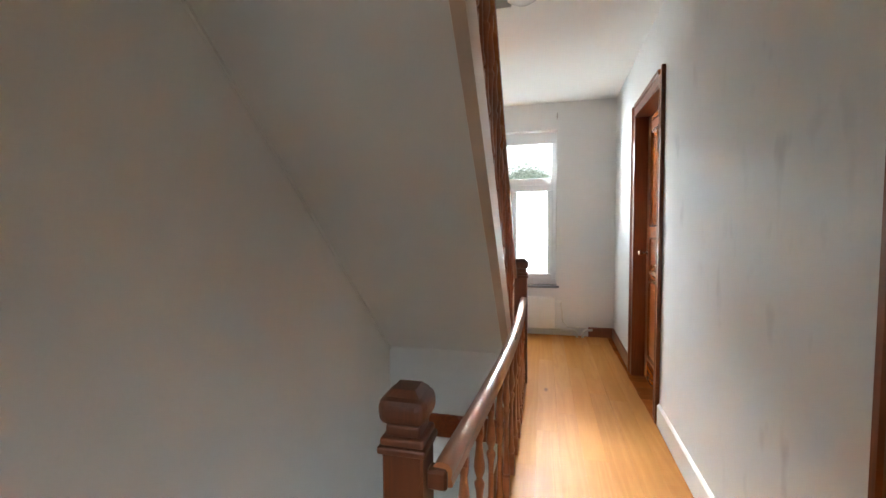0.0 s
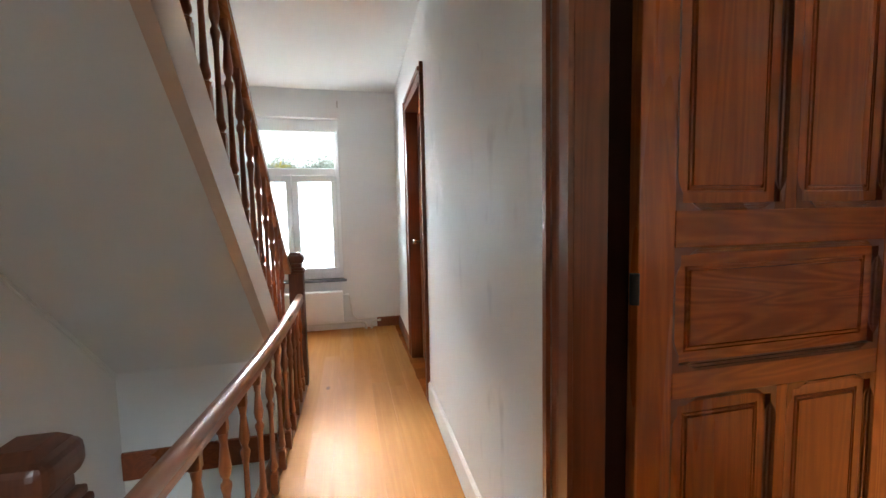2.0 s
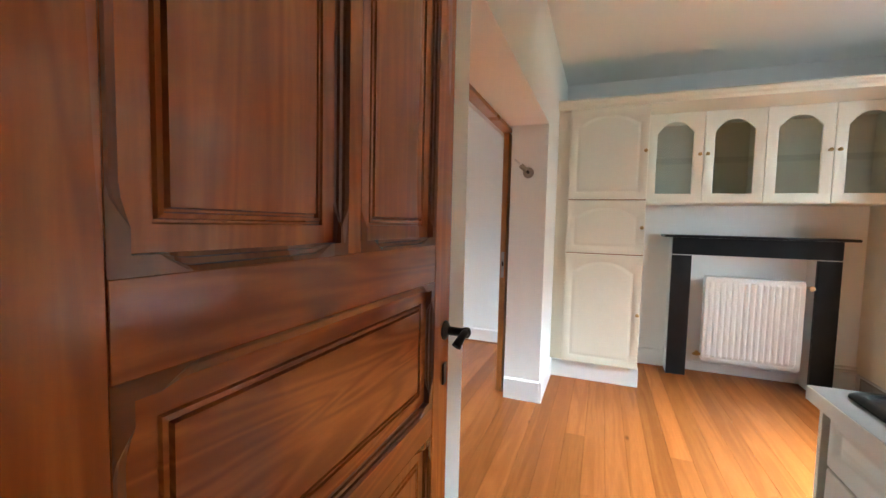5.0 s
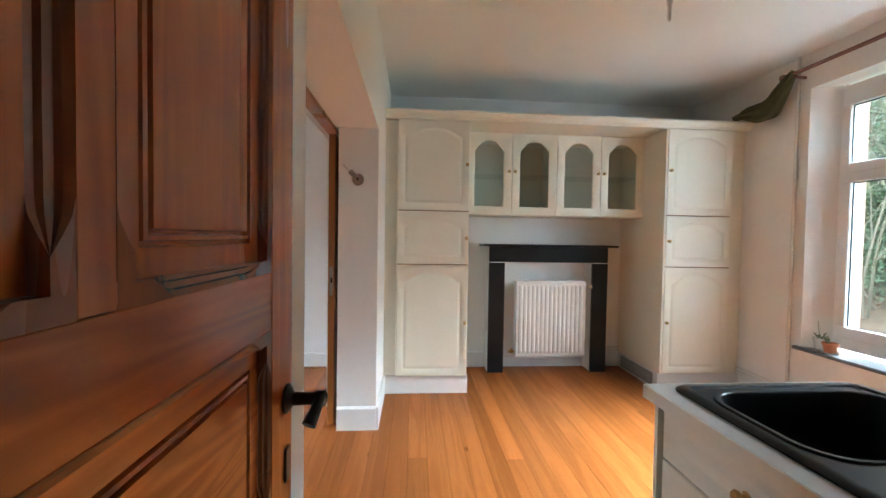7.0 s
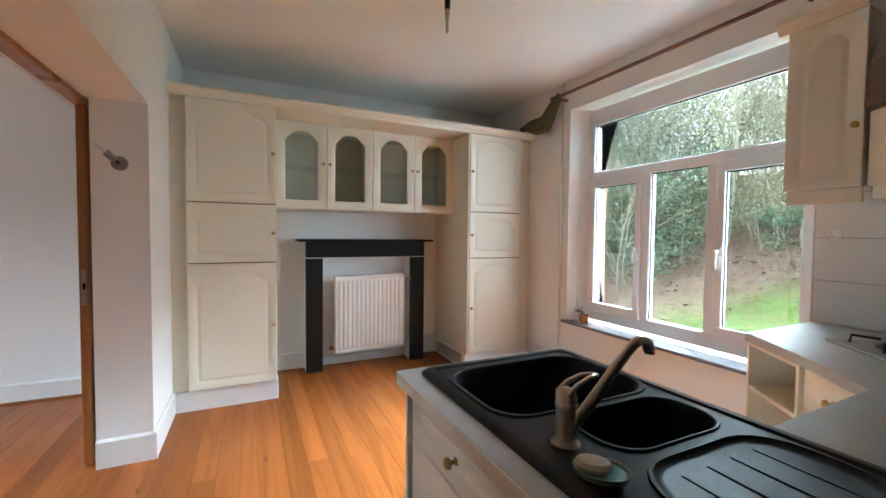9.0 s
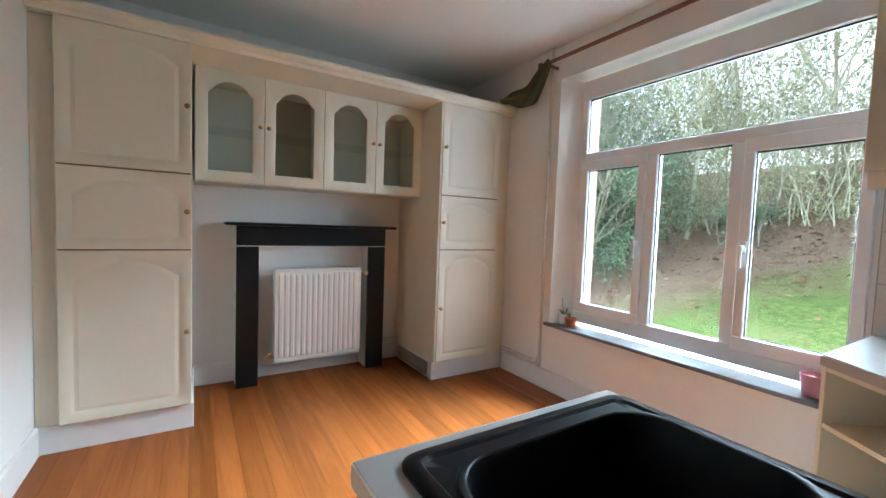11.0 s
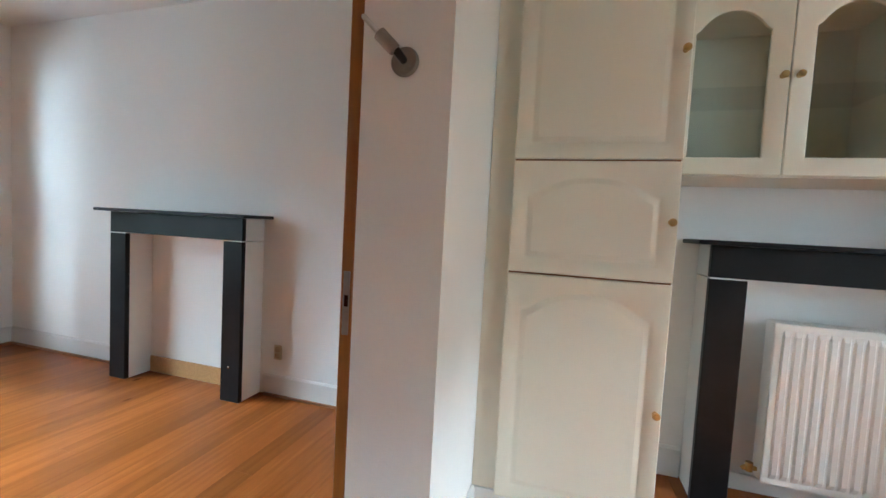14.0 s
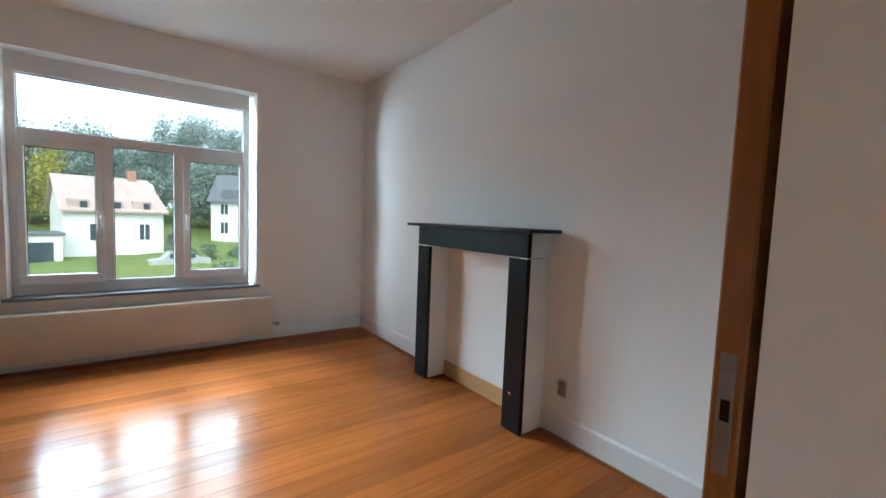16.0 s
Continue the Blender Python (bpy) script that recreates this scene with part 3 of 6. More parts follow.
def triple_window(name, m, label):
    """White plastic window, 1.70 m wide, fixed light over three lights."""
    ob = thing(name, m, label, "window")
    tagged(ob, kind="structure")
    bm = bmesh.new()
    for d in ((0, 1.70, 0, 0.07, 0, 0.105), (0, 1.70, 0, 0.07, 1.73, 1.875), (0, 0.06, 0, 0.07, 0.105, 1.73), (1.64, 1.70, 0, 0.07, 0.105, 1.73),
              (0.06, 1.64, 0.002, 0.068, 1.24, 1.32), (0.545, 0.63, 0.002, 0.068, 0.105, 1.24), (1.06, 1.15, 0.002, 0.068, 0.105, 1.24)):
        box(bm, *d, bevel=0.006)
    part("window_frame", bm, UPVC, ob)
    for x0, x1, side in ((0.045, 0.565, 1), (1.135, 1.655, 0)):
        bm = bmesh.new()
        for d in ((x0, x1, -0.022, 0.03, 0.085, 0.165), (x0, x1, -0.022, 0.03, 1.18, 1.255), (x0, x0 + 0.052, -0.022, 0.03, 0.165, 1.18), (x1 - 0.052, x1, -0.022, 0.03, 0.165, 1.18)):
            box(bm, *d, bevel=0.005)
        sash = part("sash", bm, UPVC, ob)
        handle(sash, x1 - 0.03 if side else x0 + 0.03, 0.66, -0.022)
        gasket(sash, x0 + 0.052, x1 - 0.052, 0.165, 1.18, 0.0)
        pane = boxed("pane", (x0 + 0.05, x1 - 0.05, 0.008, 0.02, 0.163, 1.182), GLASS, sash, bevel=0)
        pane.visible_shadow = False
    for x0, x1, z0, z1 in ((0.06, 1.64, 1.32, 1.73), (0.63, 1.06, 0.105, 1.24)):
        gasket(ob, x0, x1, z0, z1, 0.022)
        pane = boxed("pane", (x0 - 0.002, x1 + 0.002, 0.03, 0.042, z0 - 0.002, z1 + 0.002), GLASS, ob, bevel=0)
        pane.visible_shadow = False
    return ob


def gasket(parent, x0, x1, z0, z1, y):
    bm = bmesh.new()
    for d in ((x0, x1, y, y + 0.008, z0, z0 + 0.005), (x0, x1, y, y + 0.008, z1 - 0.008, z1), (x0, x0 + 0.005, y, y + 0.008, z0, z1), (x1 - 0.005, x1, y, y + 0.008, z0, z1)):
        box(bm, *d)
    part("gasket", bm, BLACK_PLASTIC, parent, "black rubber gasket")


triple_window("window_1", pose(3.55, -2.40, 0.58, 0, 0, 180), "white plastic garden window with three lights")
triple_window("window_2", pose(2.058, 5.48, 0.58), "white plastic street window with three lights")
boxed("window_sill", (1.86, 3.70, -2.42, SOUTH + 0.035, 0.525, 0.55), SILL_STONE, None, "dark grey stone window sill", 0.004)
boxed("window_sill", (2.03, 3.83, NORTH - 0.03, 5.52, 0.56, 0.585), SILL_STONE, None, "dark grey stone window sill", 0.004)
boxed("window_sill", (-1.05, 0.0, HALL_N - 0.03, 5.0, 0.56, 0.585), SILL_STONE, None, "dark grey stone window sill", 0.004)
for o in [o for o in scene.objects if o.name.startswith("window_sill")]:
    tagged(o, kind="structure")

hw = thing("window_3", pose(-1.02, 4.95, 0.585), "white plastic hall window with frosted lower lights", "window")
tagged(hw, kind="structure")
bm = bmesh.new()
for d in ((0, 0.99, 0, 0.07, 0, 0.075), (0, 0.99, 0, 0.07, 1.675, 1.81), (0, 0.06, 0, 0.07, 0.075, 1.675), (0.93, 0.99, 0, 0.07, 0.075, 1.675),
          (0.06, 0.93, 0.002, 0.068, 1.17, 1.27), (0.41, 0.50, 0.002, 0.068, 0.075, 1.17)):
    box(bm, *d, bevel=0.006)
part("window_frame", bm, UPVC, hw)
for x0, x1 in ((0.045, 0.455), (0.465, 0.945)):
    bm = bmesh.new()
    for d in ((x0, x1, -0.022, 0.03, 0.06, 0.13), (x0, x1, -0.022, 0.03, 1.115, 1.19), (x0, x0 + 0.062, -0.022, 0.03, 0.13, 1.115), (x1 - 0.062, x1, -0.022, 0.03, 0.13, 1.115)):
        box(bm, *d, bevel=0.005)
    sash = part("sash", bm, UPVC, hw)
    boxed("pane", (x0 + 0.06, x1 - 0.06, 0.008, 0.014, 0.128, 1.117), FROSTED, sash, "frosted glass pane", 0)
handle(hw, 0.44, 0.6, -0.022)
pane = boxed("pane", (0.058, 0.932, 0.03, 0.042, 1.268, 1.677), GLASS, hw, bevel=0)
pane.visible_shadow = False

# ---- doors and their casings ----


def grooved_panel(bm, x0, x1, z0, z1, y):
    """A flat panel with a thin double bead running round it."""
    inset = lambda g: [(x0 + g, z0 + g), (x1 - g, z0 + g), (x1 - g, z1 - g), (x0 + g, z1 - g)]
    steps = [(0, 0), (0.026, 0), (0.0275, 0.0045), (0.030, 0.0045), (0.0315, 0.0), (0.036, -0.001), (0.0375, 0.0045), (0.040, 0.0045), (0.0415, -0.002)]
    rings_mesh(bm, [(inset(g), y + d) for g, d in steps])


def stopped_chamfer(bm, x0, x1, z0, z1, c, depth):
    """The moulded inner edge of a door opening; the moulding runs out square before each corner."""
    corners = [(x0, z0), (x1, z0), (x1, z1), (x0, z1)]
    path = []
    for (ax, az), (bx, bz) in zip(corners, corners[1:] + corners[:1]):
        long = math.hypot(bx - ax, bz - az)
        ux, uz = (bx - ax) / long, (bz - az) / long
        for at, k in ((0, 0), (0.022, 0), (0.034, 0.45), (0.046, 0.85), (0.058, 1), (long - 0.058, 1), (long - 0.046, 0.85), (long - 0.034, 0.45), (long - 0.022, 0)):
            path.append((ax + ux * at, az + uz * at, uz, -ux, k, at == 0))
    rows = []
    for f, d in ((1.0, 0.0), (None, 0.0), (0.72, 0.22), (0.66, 0.50), (0.34, 0.58), (0.28, 0.86), (0.0, 0.94), (0.0, 1.0)):
        row = []
        for px, pz, ox, oz, k, corner in path:
            off = c if f == 1.0 else (c * k if f is None else c * k * f)
            dep = 0.001 + (depth * (d if d == 1.0 else d * k))
            if f == 1.0 and corner:
                qx = px + (-c if px == x0 else c)
                qz = pz + (-c if pz == z0 else c)
            else:
                qx, qz = px + ox * off, pz + oz * off
            row.append(bm.verts.new((qx, dep, qz)))
        rows.append(row)
    n = len(path)
    for a, b in zip(rows, rows[1:]):
        for k in range(n):
            bm.faces.new((a[k], a[(k + 1) % n], b[(k + 1) % n], b[k]))


def panel_door(name, m, w, h, label, kind=""):
    """A framed pine door: two tall panels over one wide panel over two low ones. Hinges at the left."""
    ob = thing(name, m, label, "door")
    if kind:
        tagged(ob, kind=kind)
    s, mx0, mx1, c = 0.115, 0.395, 0.465, 0.018
    for x0, x1 in ((0, s - c), (w - s + c, w)):
        boxed("stile", (x0, x1, 0, 0.036, 0.005, h), DOOR_UP, ob, bevel=0.002)
    for z0, z1 in ((0.005, 0.21 - c), (0.815 + c, 0.915 - c), (1.175 + c, 1.295 - c), (h - 0.14 + c, h)):
        boxed("rail", (s - c + 0.0008, w - s + c - 0.0008, 0.001, 0.035, z0, z1), DOOR_FLAT, ob, bevel=0.0008)
    for z0, z1 in ((0.21, 0.815), (1.295, h - 0.14)):
        boxed("mullion", (mx0 + c, mx1 - c, 0.001, 0.035, z0 - c + 0.0006, z1 + c - 0.0006), DOOR_UP, ob, bevel=0.0008)
    fields = [(s, mx0, 0.21, 0.815), (mx1, w - s, 0.21, 0.815), (s, w - s, 0.915, 1.175), (s, mx0, 1.295, h - 0.14), (mx1, w - s, 1.295, h - 0.14)]
    for x0, x1, z0, z1 in fields:
        bm = bmesh.new()
        box(bm, x0 - c, x1 + c, 0.021, 0.030, z0 - c, z1 + c)
        grooved_panel(bm, x0 - 0.001, x1 + 0.001, z0 - 0.001, z1 + 0.001, 0.0145)
        part("panel", bm, DOOR_FLAT if x1 - x0 > 0.4 else DOOR_UP, ob)
        bm = bmesh.new()
        stopped_chamfer(bm, x0, x1, z0, z1, c, 0.0145)
        part("moulding", bm, MOULD_UP if x1 - x0 < 0.4 else MOULD_FLAT, ob, "stop-chamfered moulding round the panel, coloured darker for its shade")
    return ob


def lever(parent, x, z, y, length=-0.11):
    bm = bmesh.new()
    lathe(bm, [(0.024, 0), (0.024, 0.004), (0.016, 0.009), (0.011, 0.012), (0.010, 0.045), (0.013, 0.05), (0.013, 0.062), (0.006, 0.066)], (x, y, z), 16, pose(0, 0, 0, 90))
    tube(bm, [(x, y - 0.055, z), (x + length * 0.4, y - 0.058, z + 0.004), (x + length * 0.75, y - 0.056, z - 0.004), (x + length, y - 0.05, z - 0.02)], [0.010, 0.0085, 0.009, 0.011], 10)
    part("door_handle", bm, IRON, parent, "black iron lever handle", True)
    bm = bmesh.new()
    box(bm, x - 0.012, x + 0.012, y - 0.004, y, z - 0.135, z - 0.08, 0.003)
    part("keyhole_plate", bm, IRON, parent, "small dark keyhole plate")


door = panel_door("door_1", pose(0.675, 0.864, 0.0), 0.85, 2.17, "varnished orange pine panelled door standing open", "structure")
lever(door, 0.82, 1.065, 0.0, -0.055)
bm = bmesh.new()
tube(bm, [(-0.012, -0.004, 1.07), (-0.012, -0.004, 1.14)], 0.011, 10)
part("hinge", bm, IRON, door, "black iron hinge", True)
bm = bmesh.new()
tube(bm, [(-0.012, -0.008, 0.2), (-0.012, -0.008, 0.28)], 0.013, 10)
part("hinge", bm, IRON, door, "black iron hinge", True)
far = panel_door("door_2", pose(0.665, 3.672, 0.0, 0, 0, -90 - 1.29), 0.81, 2.17, "closed varnished pine panelled door", "structure")
bm = bmesh.new()
lathe(bm, [(0.022, 0), (0.022, 0.004), (0.011, 0.012), (0.010, 0.04), (0.022, 0.05), (0.026, 0.062), (0.018, 0.072), (0.004, 0.075)], (0.06, 0, 1.06), 16, pose(0, 0, 0, 90))
part("door_handle", bm, CHROME, far, "round metal door knob", True)


def casing_leg(bm, x, y0, y1, z0, z1, out=-1, flip=False):
    """A moulded upright board on a wall that faces west: backband, ogee and flat."""
    steps = [(0.0, 0.026), (0.018, 0.026), (0.024, 0.018), (0.036, 0.020), (0.044, 0.014), (0.052, 0.012), (0.09, 0.012)]
    s = (y1 - y0) / 0.09
    plan = [(x + out * d, (y1 - q * s) if flip else (y0 + q * s)) for q, d in steps]
    plan = plan + [(x, plan[-1][1]), (x, plan[0][1])]
    prism(bm, plan, z0, z1)
    bmesh.ops.recalc_face_normals(bm, faces=bm.faces[:])


def door_case(name, y0, y1, top, label):
    """Lining and hall-side casing of an opening between y0 and y1 in the hall's east wall."""
    ob = thing(name, pose(0, 0, 0), label, "door frame")
    tagged(ob, kind="structure")
    xa, xb = hall_east(y0), hall_east(y1)
    bm = bmesh.new()
    casing_leg(bm, xb, y1, y1 + 0.09, 0, top + 0.09, flip=True)
    part("casing", bm, CASING_WOOD, ob)
    bm = bmesh.new()
    casing_leg(bm, xa, y0 - 0.09, y0, 0, top + 0.09)
    part("casing", bm, CASING_WOOD, ob)
    bm = bmesh.new()
    prism(bm, [(xa - 0.014, y0), (xa, y0), (xb, y1), (xb - 0.014, y1)], top, top + 0.06)
    prism(bm, [(xa - 0.026, y0), (xa, y0), (xb, y1), (xb - 0.026, y1)], top + 0.06, top + 0.09)
    part("casing", bm, CASING_FLAT, ob)
    return ob


case1 = door_case("door_frame_1", 0.035, 0.866, 2.185, "dark brown moulded wooden door casing")
for dims in ((0.517, 0.60, 0.868, 0.9045, 0, 2.2), (0.517, 0.668, 0.0205, 0.032, 0, 2.2)):
    boxed("lining", dims, CASING_WOOD, case1, bevel=0.001)
# Dark sheet in place of the rebate's deep shade.
boxed("rebate", (0.601, 0.6735, 0.893, 0.9045, 0, 2.2), SHADE_DARK, case1, "sheet behind the hinges coloured dark for the rebate's shade", 0)
boxed("lining", (0.517, 0.668, 0.033, 0.867, 2.187, 2.199), CASING_FLAT, case1, bevel=0.001)
boxed("threshold", (0.50, 0.668, 0.034, 0.866, -0.016, 0.004), CASING_FLAT, case1, "worn wooden threshold", 0.003)
case2 = door_case("door_frame_2", 2.862, 3.672, 2.2, "dark brown moulded wooden door casing")
for dims in ((0.56, 0.70, 3.66, 3.674, 0, 2.2), (0.545, 0.70, 2.861, 2.874, 0, 2.2)):
    boxed("lining", dims, CASING_WOOD, case2, bevel=0.001)
boxed("lining", (0.55, 0.70, 2.874, 3.66, 2.185, 2.199), CASING_FLAT, case2, bevel=0.001)

# sliding door in the pocket of the partition, and its head board
slide = thing("sliding_door", pose(3.668, 1.203, 0.006), "orange varnished sliding door pushed into its wall pocket", "door")
tagged(slide, kind="structure")
boxed("leaf", (0, 0.95, 0, 0.045, 0, 2.022), POCKET_WOOD, slide, bevel=0.004)
boxed("lock_plate", (-0.003, 0.0, 0.011, 0.034, 0.91, 1.11), STEEL, slide, "steel lock plate on the door edge", 0.001)
# Flat dark plate painted in place of a shaded hole.
boxed("lock_hole", (-0.0045, -0.003, 0.015, 0.028, 1.0, 1.035), SHADE_DARK, slide, "flat plate coloured dark for the lock opening's shade", 0)
boxed("trim", (1.76, 3.70, 1.19, 1.26, 2.03, 2.059), POCKET_WOOD, None, "brown wooden head board over the opening", 0.003)
tagged(bpy.data.objects["trim"], kind="structure")

# ---- stairs ----
stairs = thing("staircase", pose(0, 0, 0), "painted enclosed staircase with brown turned balusters going up", "staircase")


def under(y):
    """Height of the stair's underside."""
    return 0.45 + 0.963 * (2.605 - y)


bm = bmesh.new()
slab(bm, [(2.605, under(2.605)), (2.605, under(2.605) + 0.03), (-0.2, under(-0.2) + 0.03), (-0.2, under(-0.2))], "x", HALL_W + 0.001, -0.431)
part("soffit", bm, HALL_PAINT, stairs, "grey-white plastered underside")
bm = bmesh.new()
slab(bm, [(3.07, 0.0), (3.18, 0.0), (3.18, 0.13), (-0.2, under(-0.2) + 0.30), (-0.2, under(-0.2))], "x", -0.43, -0.385)
part("stringer", bm, STRINGER_PAINT, stairs, "pale painted stringer")
bm = bmesh.new()
slab(bm, [(2.62, under(2.62) - 0.002), (2.60, under(2.60) + 0.03), (-0.2, under(-0.2) + 0.03), (-0.2, under(-0.2) - 0.002)], "x", -0.475, -0.4305)
part("bead", bm, HALL_PAINT, stairs, "narrow painted edging board")
for k in range(16):
    y1 = 3.14 - 0.197 * k
    z1 = 0.19 * (k + 1)
    boxed("tread", (HALL_W + 0.002, -0.431, y1 - 0.215, y1 + 0.02, z1 - 0.03, z1), STAIR_WOOD, stairs, bevel=0.004)
    boxed("riser", (HALL_W + 0.002, -0.431, y1 - 0.012, y1, z1 - 0.188, z1 - 0.03), STAIR_WOOD, stairs, bevel=0)


# Added strip that draws the faint shadow line along this crease.
bm = bmesh.new()
slab(bm, [(2.60, under(2.60) - 0.004), (-0.55, under(-0.55) - 0.004), (-0.55, under(-0.55) - 0.026), (2.60, under(2.60) - 0.026)], "x", HALL_W + 0.0005, HALL_W + 0.010)
built("soffit_line_strip", bm, HALL_PAINT, "strip added to draw the shadow line where the stair soffit meets the wall")


def baluster_outline(h):
    """Turned baluster: square ends are left to the caller; this is the round part."""
    c = [(0.017, 0.0), (0.019, 0.012), (0.012, 0.02), (0.012, 0.03), (0.019, 0.045), (0.020, 0.06), (0.014, 0.12), (0.011, 0.30), (0.010, 0.52), (0.013, 0.60), (0.018, 0.64),
         (0.018, 0.66), (0.011, 0.68), (0.011, 0.70), (0.017, 0.73), (0.020, 0.77), (0.016, 0.84), (0.011, 0.93), (0.014, 0.96), (0.016, 1.0)]
    return [(r, z * h) for r, z in c]


def baluster(name, parent, m, h):
    bm = bmesh.new()
    foot, head = 0.10, 0.06
    box(bm, -0.017, 0.017, -0.017, 0.017, 0, foot, 0.002)
    box(bm, -0.015, 0.015, -0.015, 0.015, h - head, h, 0.002)
    lathe(bm, [(r, z + foot) for r, z in baluster_outline(h - foot - head)], (0, 0, 0), 10)
    return part(name, bm, STAIR_WOOD, parent, smooth=True, at=m)


first = None
for k in range(17):
    y = 2.98 - 0.148 * k
    z = under(y) + 0.27
    m = Matrix.Translation((-0.408, y, z))
    if first is None:
        first = baluster("baluster", stairs, m, 0.74)
    else:
        ob = new("baluster", first.data)
        ob.parent, ob.matrix_basis = stairs, m


def rail(name, parent, points, w=0.052, h=0.062):
    """A moulded handrail of rounded section along points."""
    sec = [(-0.5, -0.45), (-0.36, -0.5), (0.36, -0.5), (0.5, -0.45), (0.5, -0.25), (0.42, -0.12), (0.5, 0.08), (0.46, 0.3), (0.28, 0.46), (0, 0.5), (-0.28, 0.46), (-0.46, 0.3), (-0.5, 0.08), (-0.42, -0.12), (-0.5, -0.25)]
    bm = bmesh.new()
    pts = [Vector(p) for p in points]
    rows = []
    for i, p in enumerate(pts):
        d = (pts[min(i + 1, len(pts) - 1)] - pts[max(i - 1, 0)]).normalized()
        side = d.cross(Vector((0, 0, 1))).normalized()
        up = side.cross(d)
        rows.append([bm.verts.new(p + side * (u * w) + up * (v * h)) for u, v in sec])
    for a, b in zip(rows, rows[1:]):
        for k in range(len(sec)):
            bm.faces.new((a[k], a[(k + 1) % len(sec)], b[(k + 1) % len(sec)], b[k]))
    bm.faces.new(rows[0][::-1])
    bm.faces.new(rows[-1])
    return part(name, bm, RAIL_WOOD, parent, smooth=True)


rail("handrail", stairs, [(-0.408, 3.26, 0.90)] + [(-0.408, y, under(y) + 1.03) for y in (3.1, 2.6, 2.0, 1.4, 0.8, 0.2)])


def newel(parent, x, y, h, label):
    bm = bmesh.new()
    box(bm, x - 0.052, x + 0.052, y - 0.052, y + 0.052, -0.15, h - 0.155, 0.006)
    post = part("newel_post", bm, NEWEL_WOOD, parent, label)
    for title, r, z0, z1 in (("collar", 0.062, h - 0.155, h - 0.135), ("collar", 0.056, h - 0.135, h - 0.115), ("neck", 0.044, h - 0.115, h - 0.085), ("cap", 0.062, h - 0.085, h - 0.014)):
        bm = bmesh.new()
        box(bm, x - r, x + r, y - r, y + r, z0, z1, 0.026 if z1 - z0 > 0.05 else 0.007, 4)
        part(title, bm, NEWEL_WOOD, post)
    bm = bmesh.new()
    a, b = 0.045, 0.030
    low = [bm.verts.new((x + p * a, y + q * a, h - 0.016)) for p, q in ((-1, -1), (1, -1), (1, 1), (-1, 1))]
    top = [bm.verts.new((x + p * b, y + q * b, h)) for p, q in ((-1, -1), (1, -1), (1, 1), (-1, 1))]
    bm.faces.new(top)
    for i in range(4):
        bm.faces.new((low[i], low[(i + 1) % 4], top[(i + 1) % 4], top[i]))
    part("cap_top", bm, NEWEL_WOOD, post)
    return post


guard = thing("banister", pose(0, 0, 0), "brown turned wooden banister round the open stairwell", "banister")
newel(guard, -0.505, 0.895, 0.905, "square newel post with moulded cap")
newel(guard, -0.355, 3.31, 1.03, "square newel post with moulded cap")


def guard_x(y):
    """The banister bows a little into the hall between its two posts."""
    return -0.412 + (y - 0.95) * 0.034 + 0.040 * math.sin(math.pi * max(0.0, min(1.0, (y - 0.89) / 2.38)))


boxed("rail_end", (-0.452, -0.40, 0.868, 0.912, 0.655, 0.705), NEWEL_WOOD, guard, "rail end let into the newel", 0.006)
rail("handrail", guard, [(guard_x(y), y, 0.69) for y in [0.885 + 0.159 * k for k in range(16)]])
first = None
for k in range(12):
    y = 1.075 + 0.19 * k
    m = Matrix.Translation((guard_x(y), y, 0.0))
    if first is None:
        first = baluster("baluster", guard, m, 0.664)
    else:
        ob = new("baluster", first.data)
        ob.parent, ob.matrix_basis = guard, m
bm = bmesh.new()
prism(bm, [(-0.46, 0.85), (-0.40, 0.85), (-0.312, 2.62), (-0.305, 3.25), (-0.37, 3.25), (-0.40, 2.606)], -0.02, 0.012)
part("nosing", bm, RAIL_WOOD, guard, "brown edging board at the stairwell")
boxed("trim_stairwell", (HALL_W + 0.002, -0.42, 2.585, 2.604, -0.16, 0.0), CASING_FLAT, None, "dark brown fascia board of the landing", 0.003)
tagged(bpy.data.objects["trim_stairwell"], kind="structure")

# ---- kitchen: fitted wall of cabinets ----


def tall_cabinet(m, label, handed=1):
    """A 0.60 m tall unit with three arched doors; knobs at the right for handed 1."""
    ob = thing("tall_cabinet", m, label, "cabinet", "tall kitchen cabinets")
    bm = bmesh.new()
    box(bm, 0.0, 0.60, 0.022, 0.60, 0.155, 2.30, 0.002)
    part("body", bm, CREAM_IN, ob)
    for z in (1.102, 1.552):
        # Brown strip puts the shade of the door gap into colour.
        boxed("shadow_gap", (0.002, 0.598, 0.018, 0.0218, z - 0.004, z + 0.004), BEAD_WOOD, ob, "thin brown strip painted as the shade between the doors", 0)
    for z0, z1, rise, kz in ((0.160, 1.098, 0.085, 0.615), (1.106, 1.548, 0.075, 1.328), (1.556, 2.302, 0.075, 1.94)):
        d = part("cabinet_door", field_door(0.60, z1 - z0, rise, inset=0.048), CREAM, ob, smooth=True, at=Matrix.Translation((0, 0, z0)))
        knob(d, 0.578 if handed > 0 else 0.022, kz - z0)
    return ob


E_WALL = lambda y, x=4.2: pose(x, y, 0, 0, 0, -90)
tall_cabinet(E_WALL(0.80), "tall cream kitchen cabinet with three arched doors", 1)
tall_cabinet(E_WALL(-1.53), "tall cream kitchen cabinet beside the window wall", -1)
side = boxed("end_panel", (4.205, EAST - 0.002, -1.528, -1.512, 0.155, 2.30), CREAM, None, "", 0.002)
tagged(side, "cream end panel of the tall cabinet beside the fireplace", "panel")
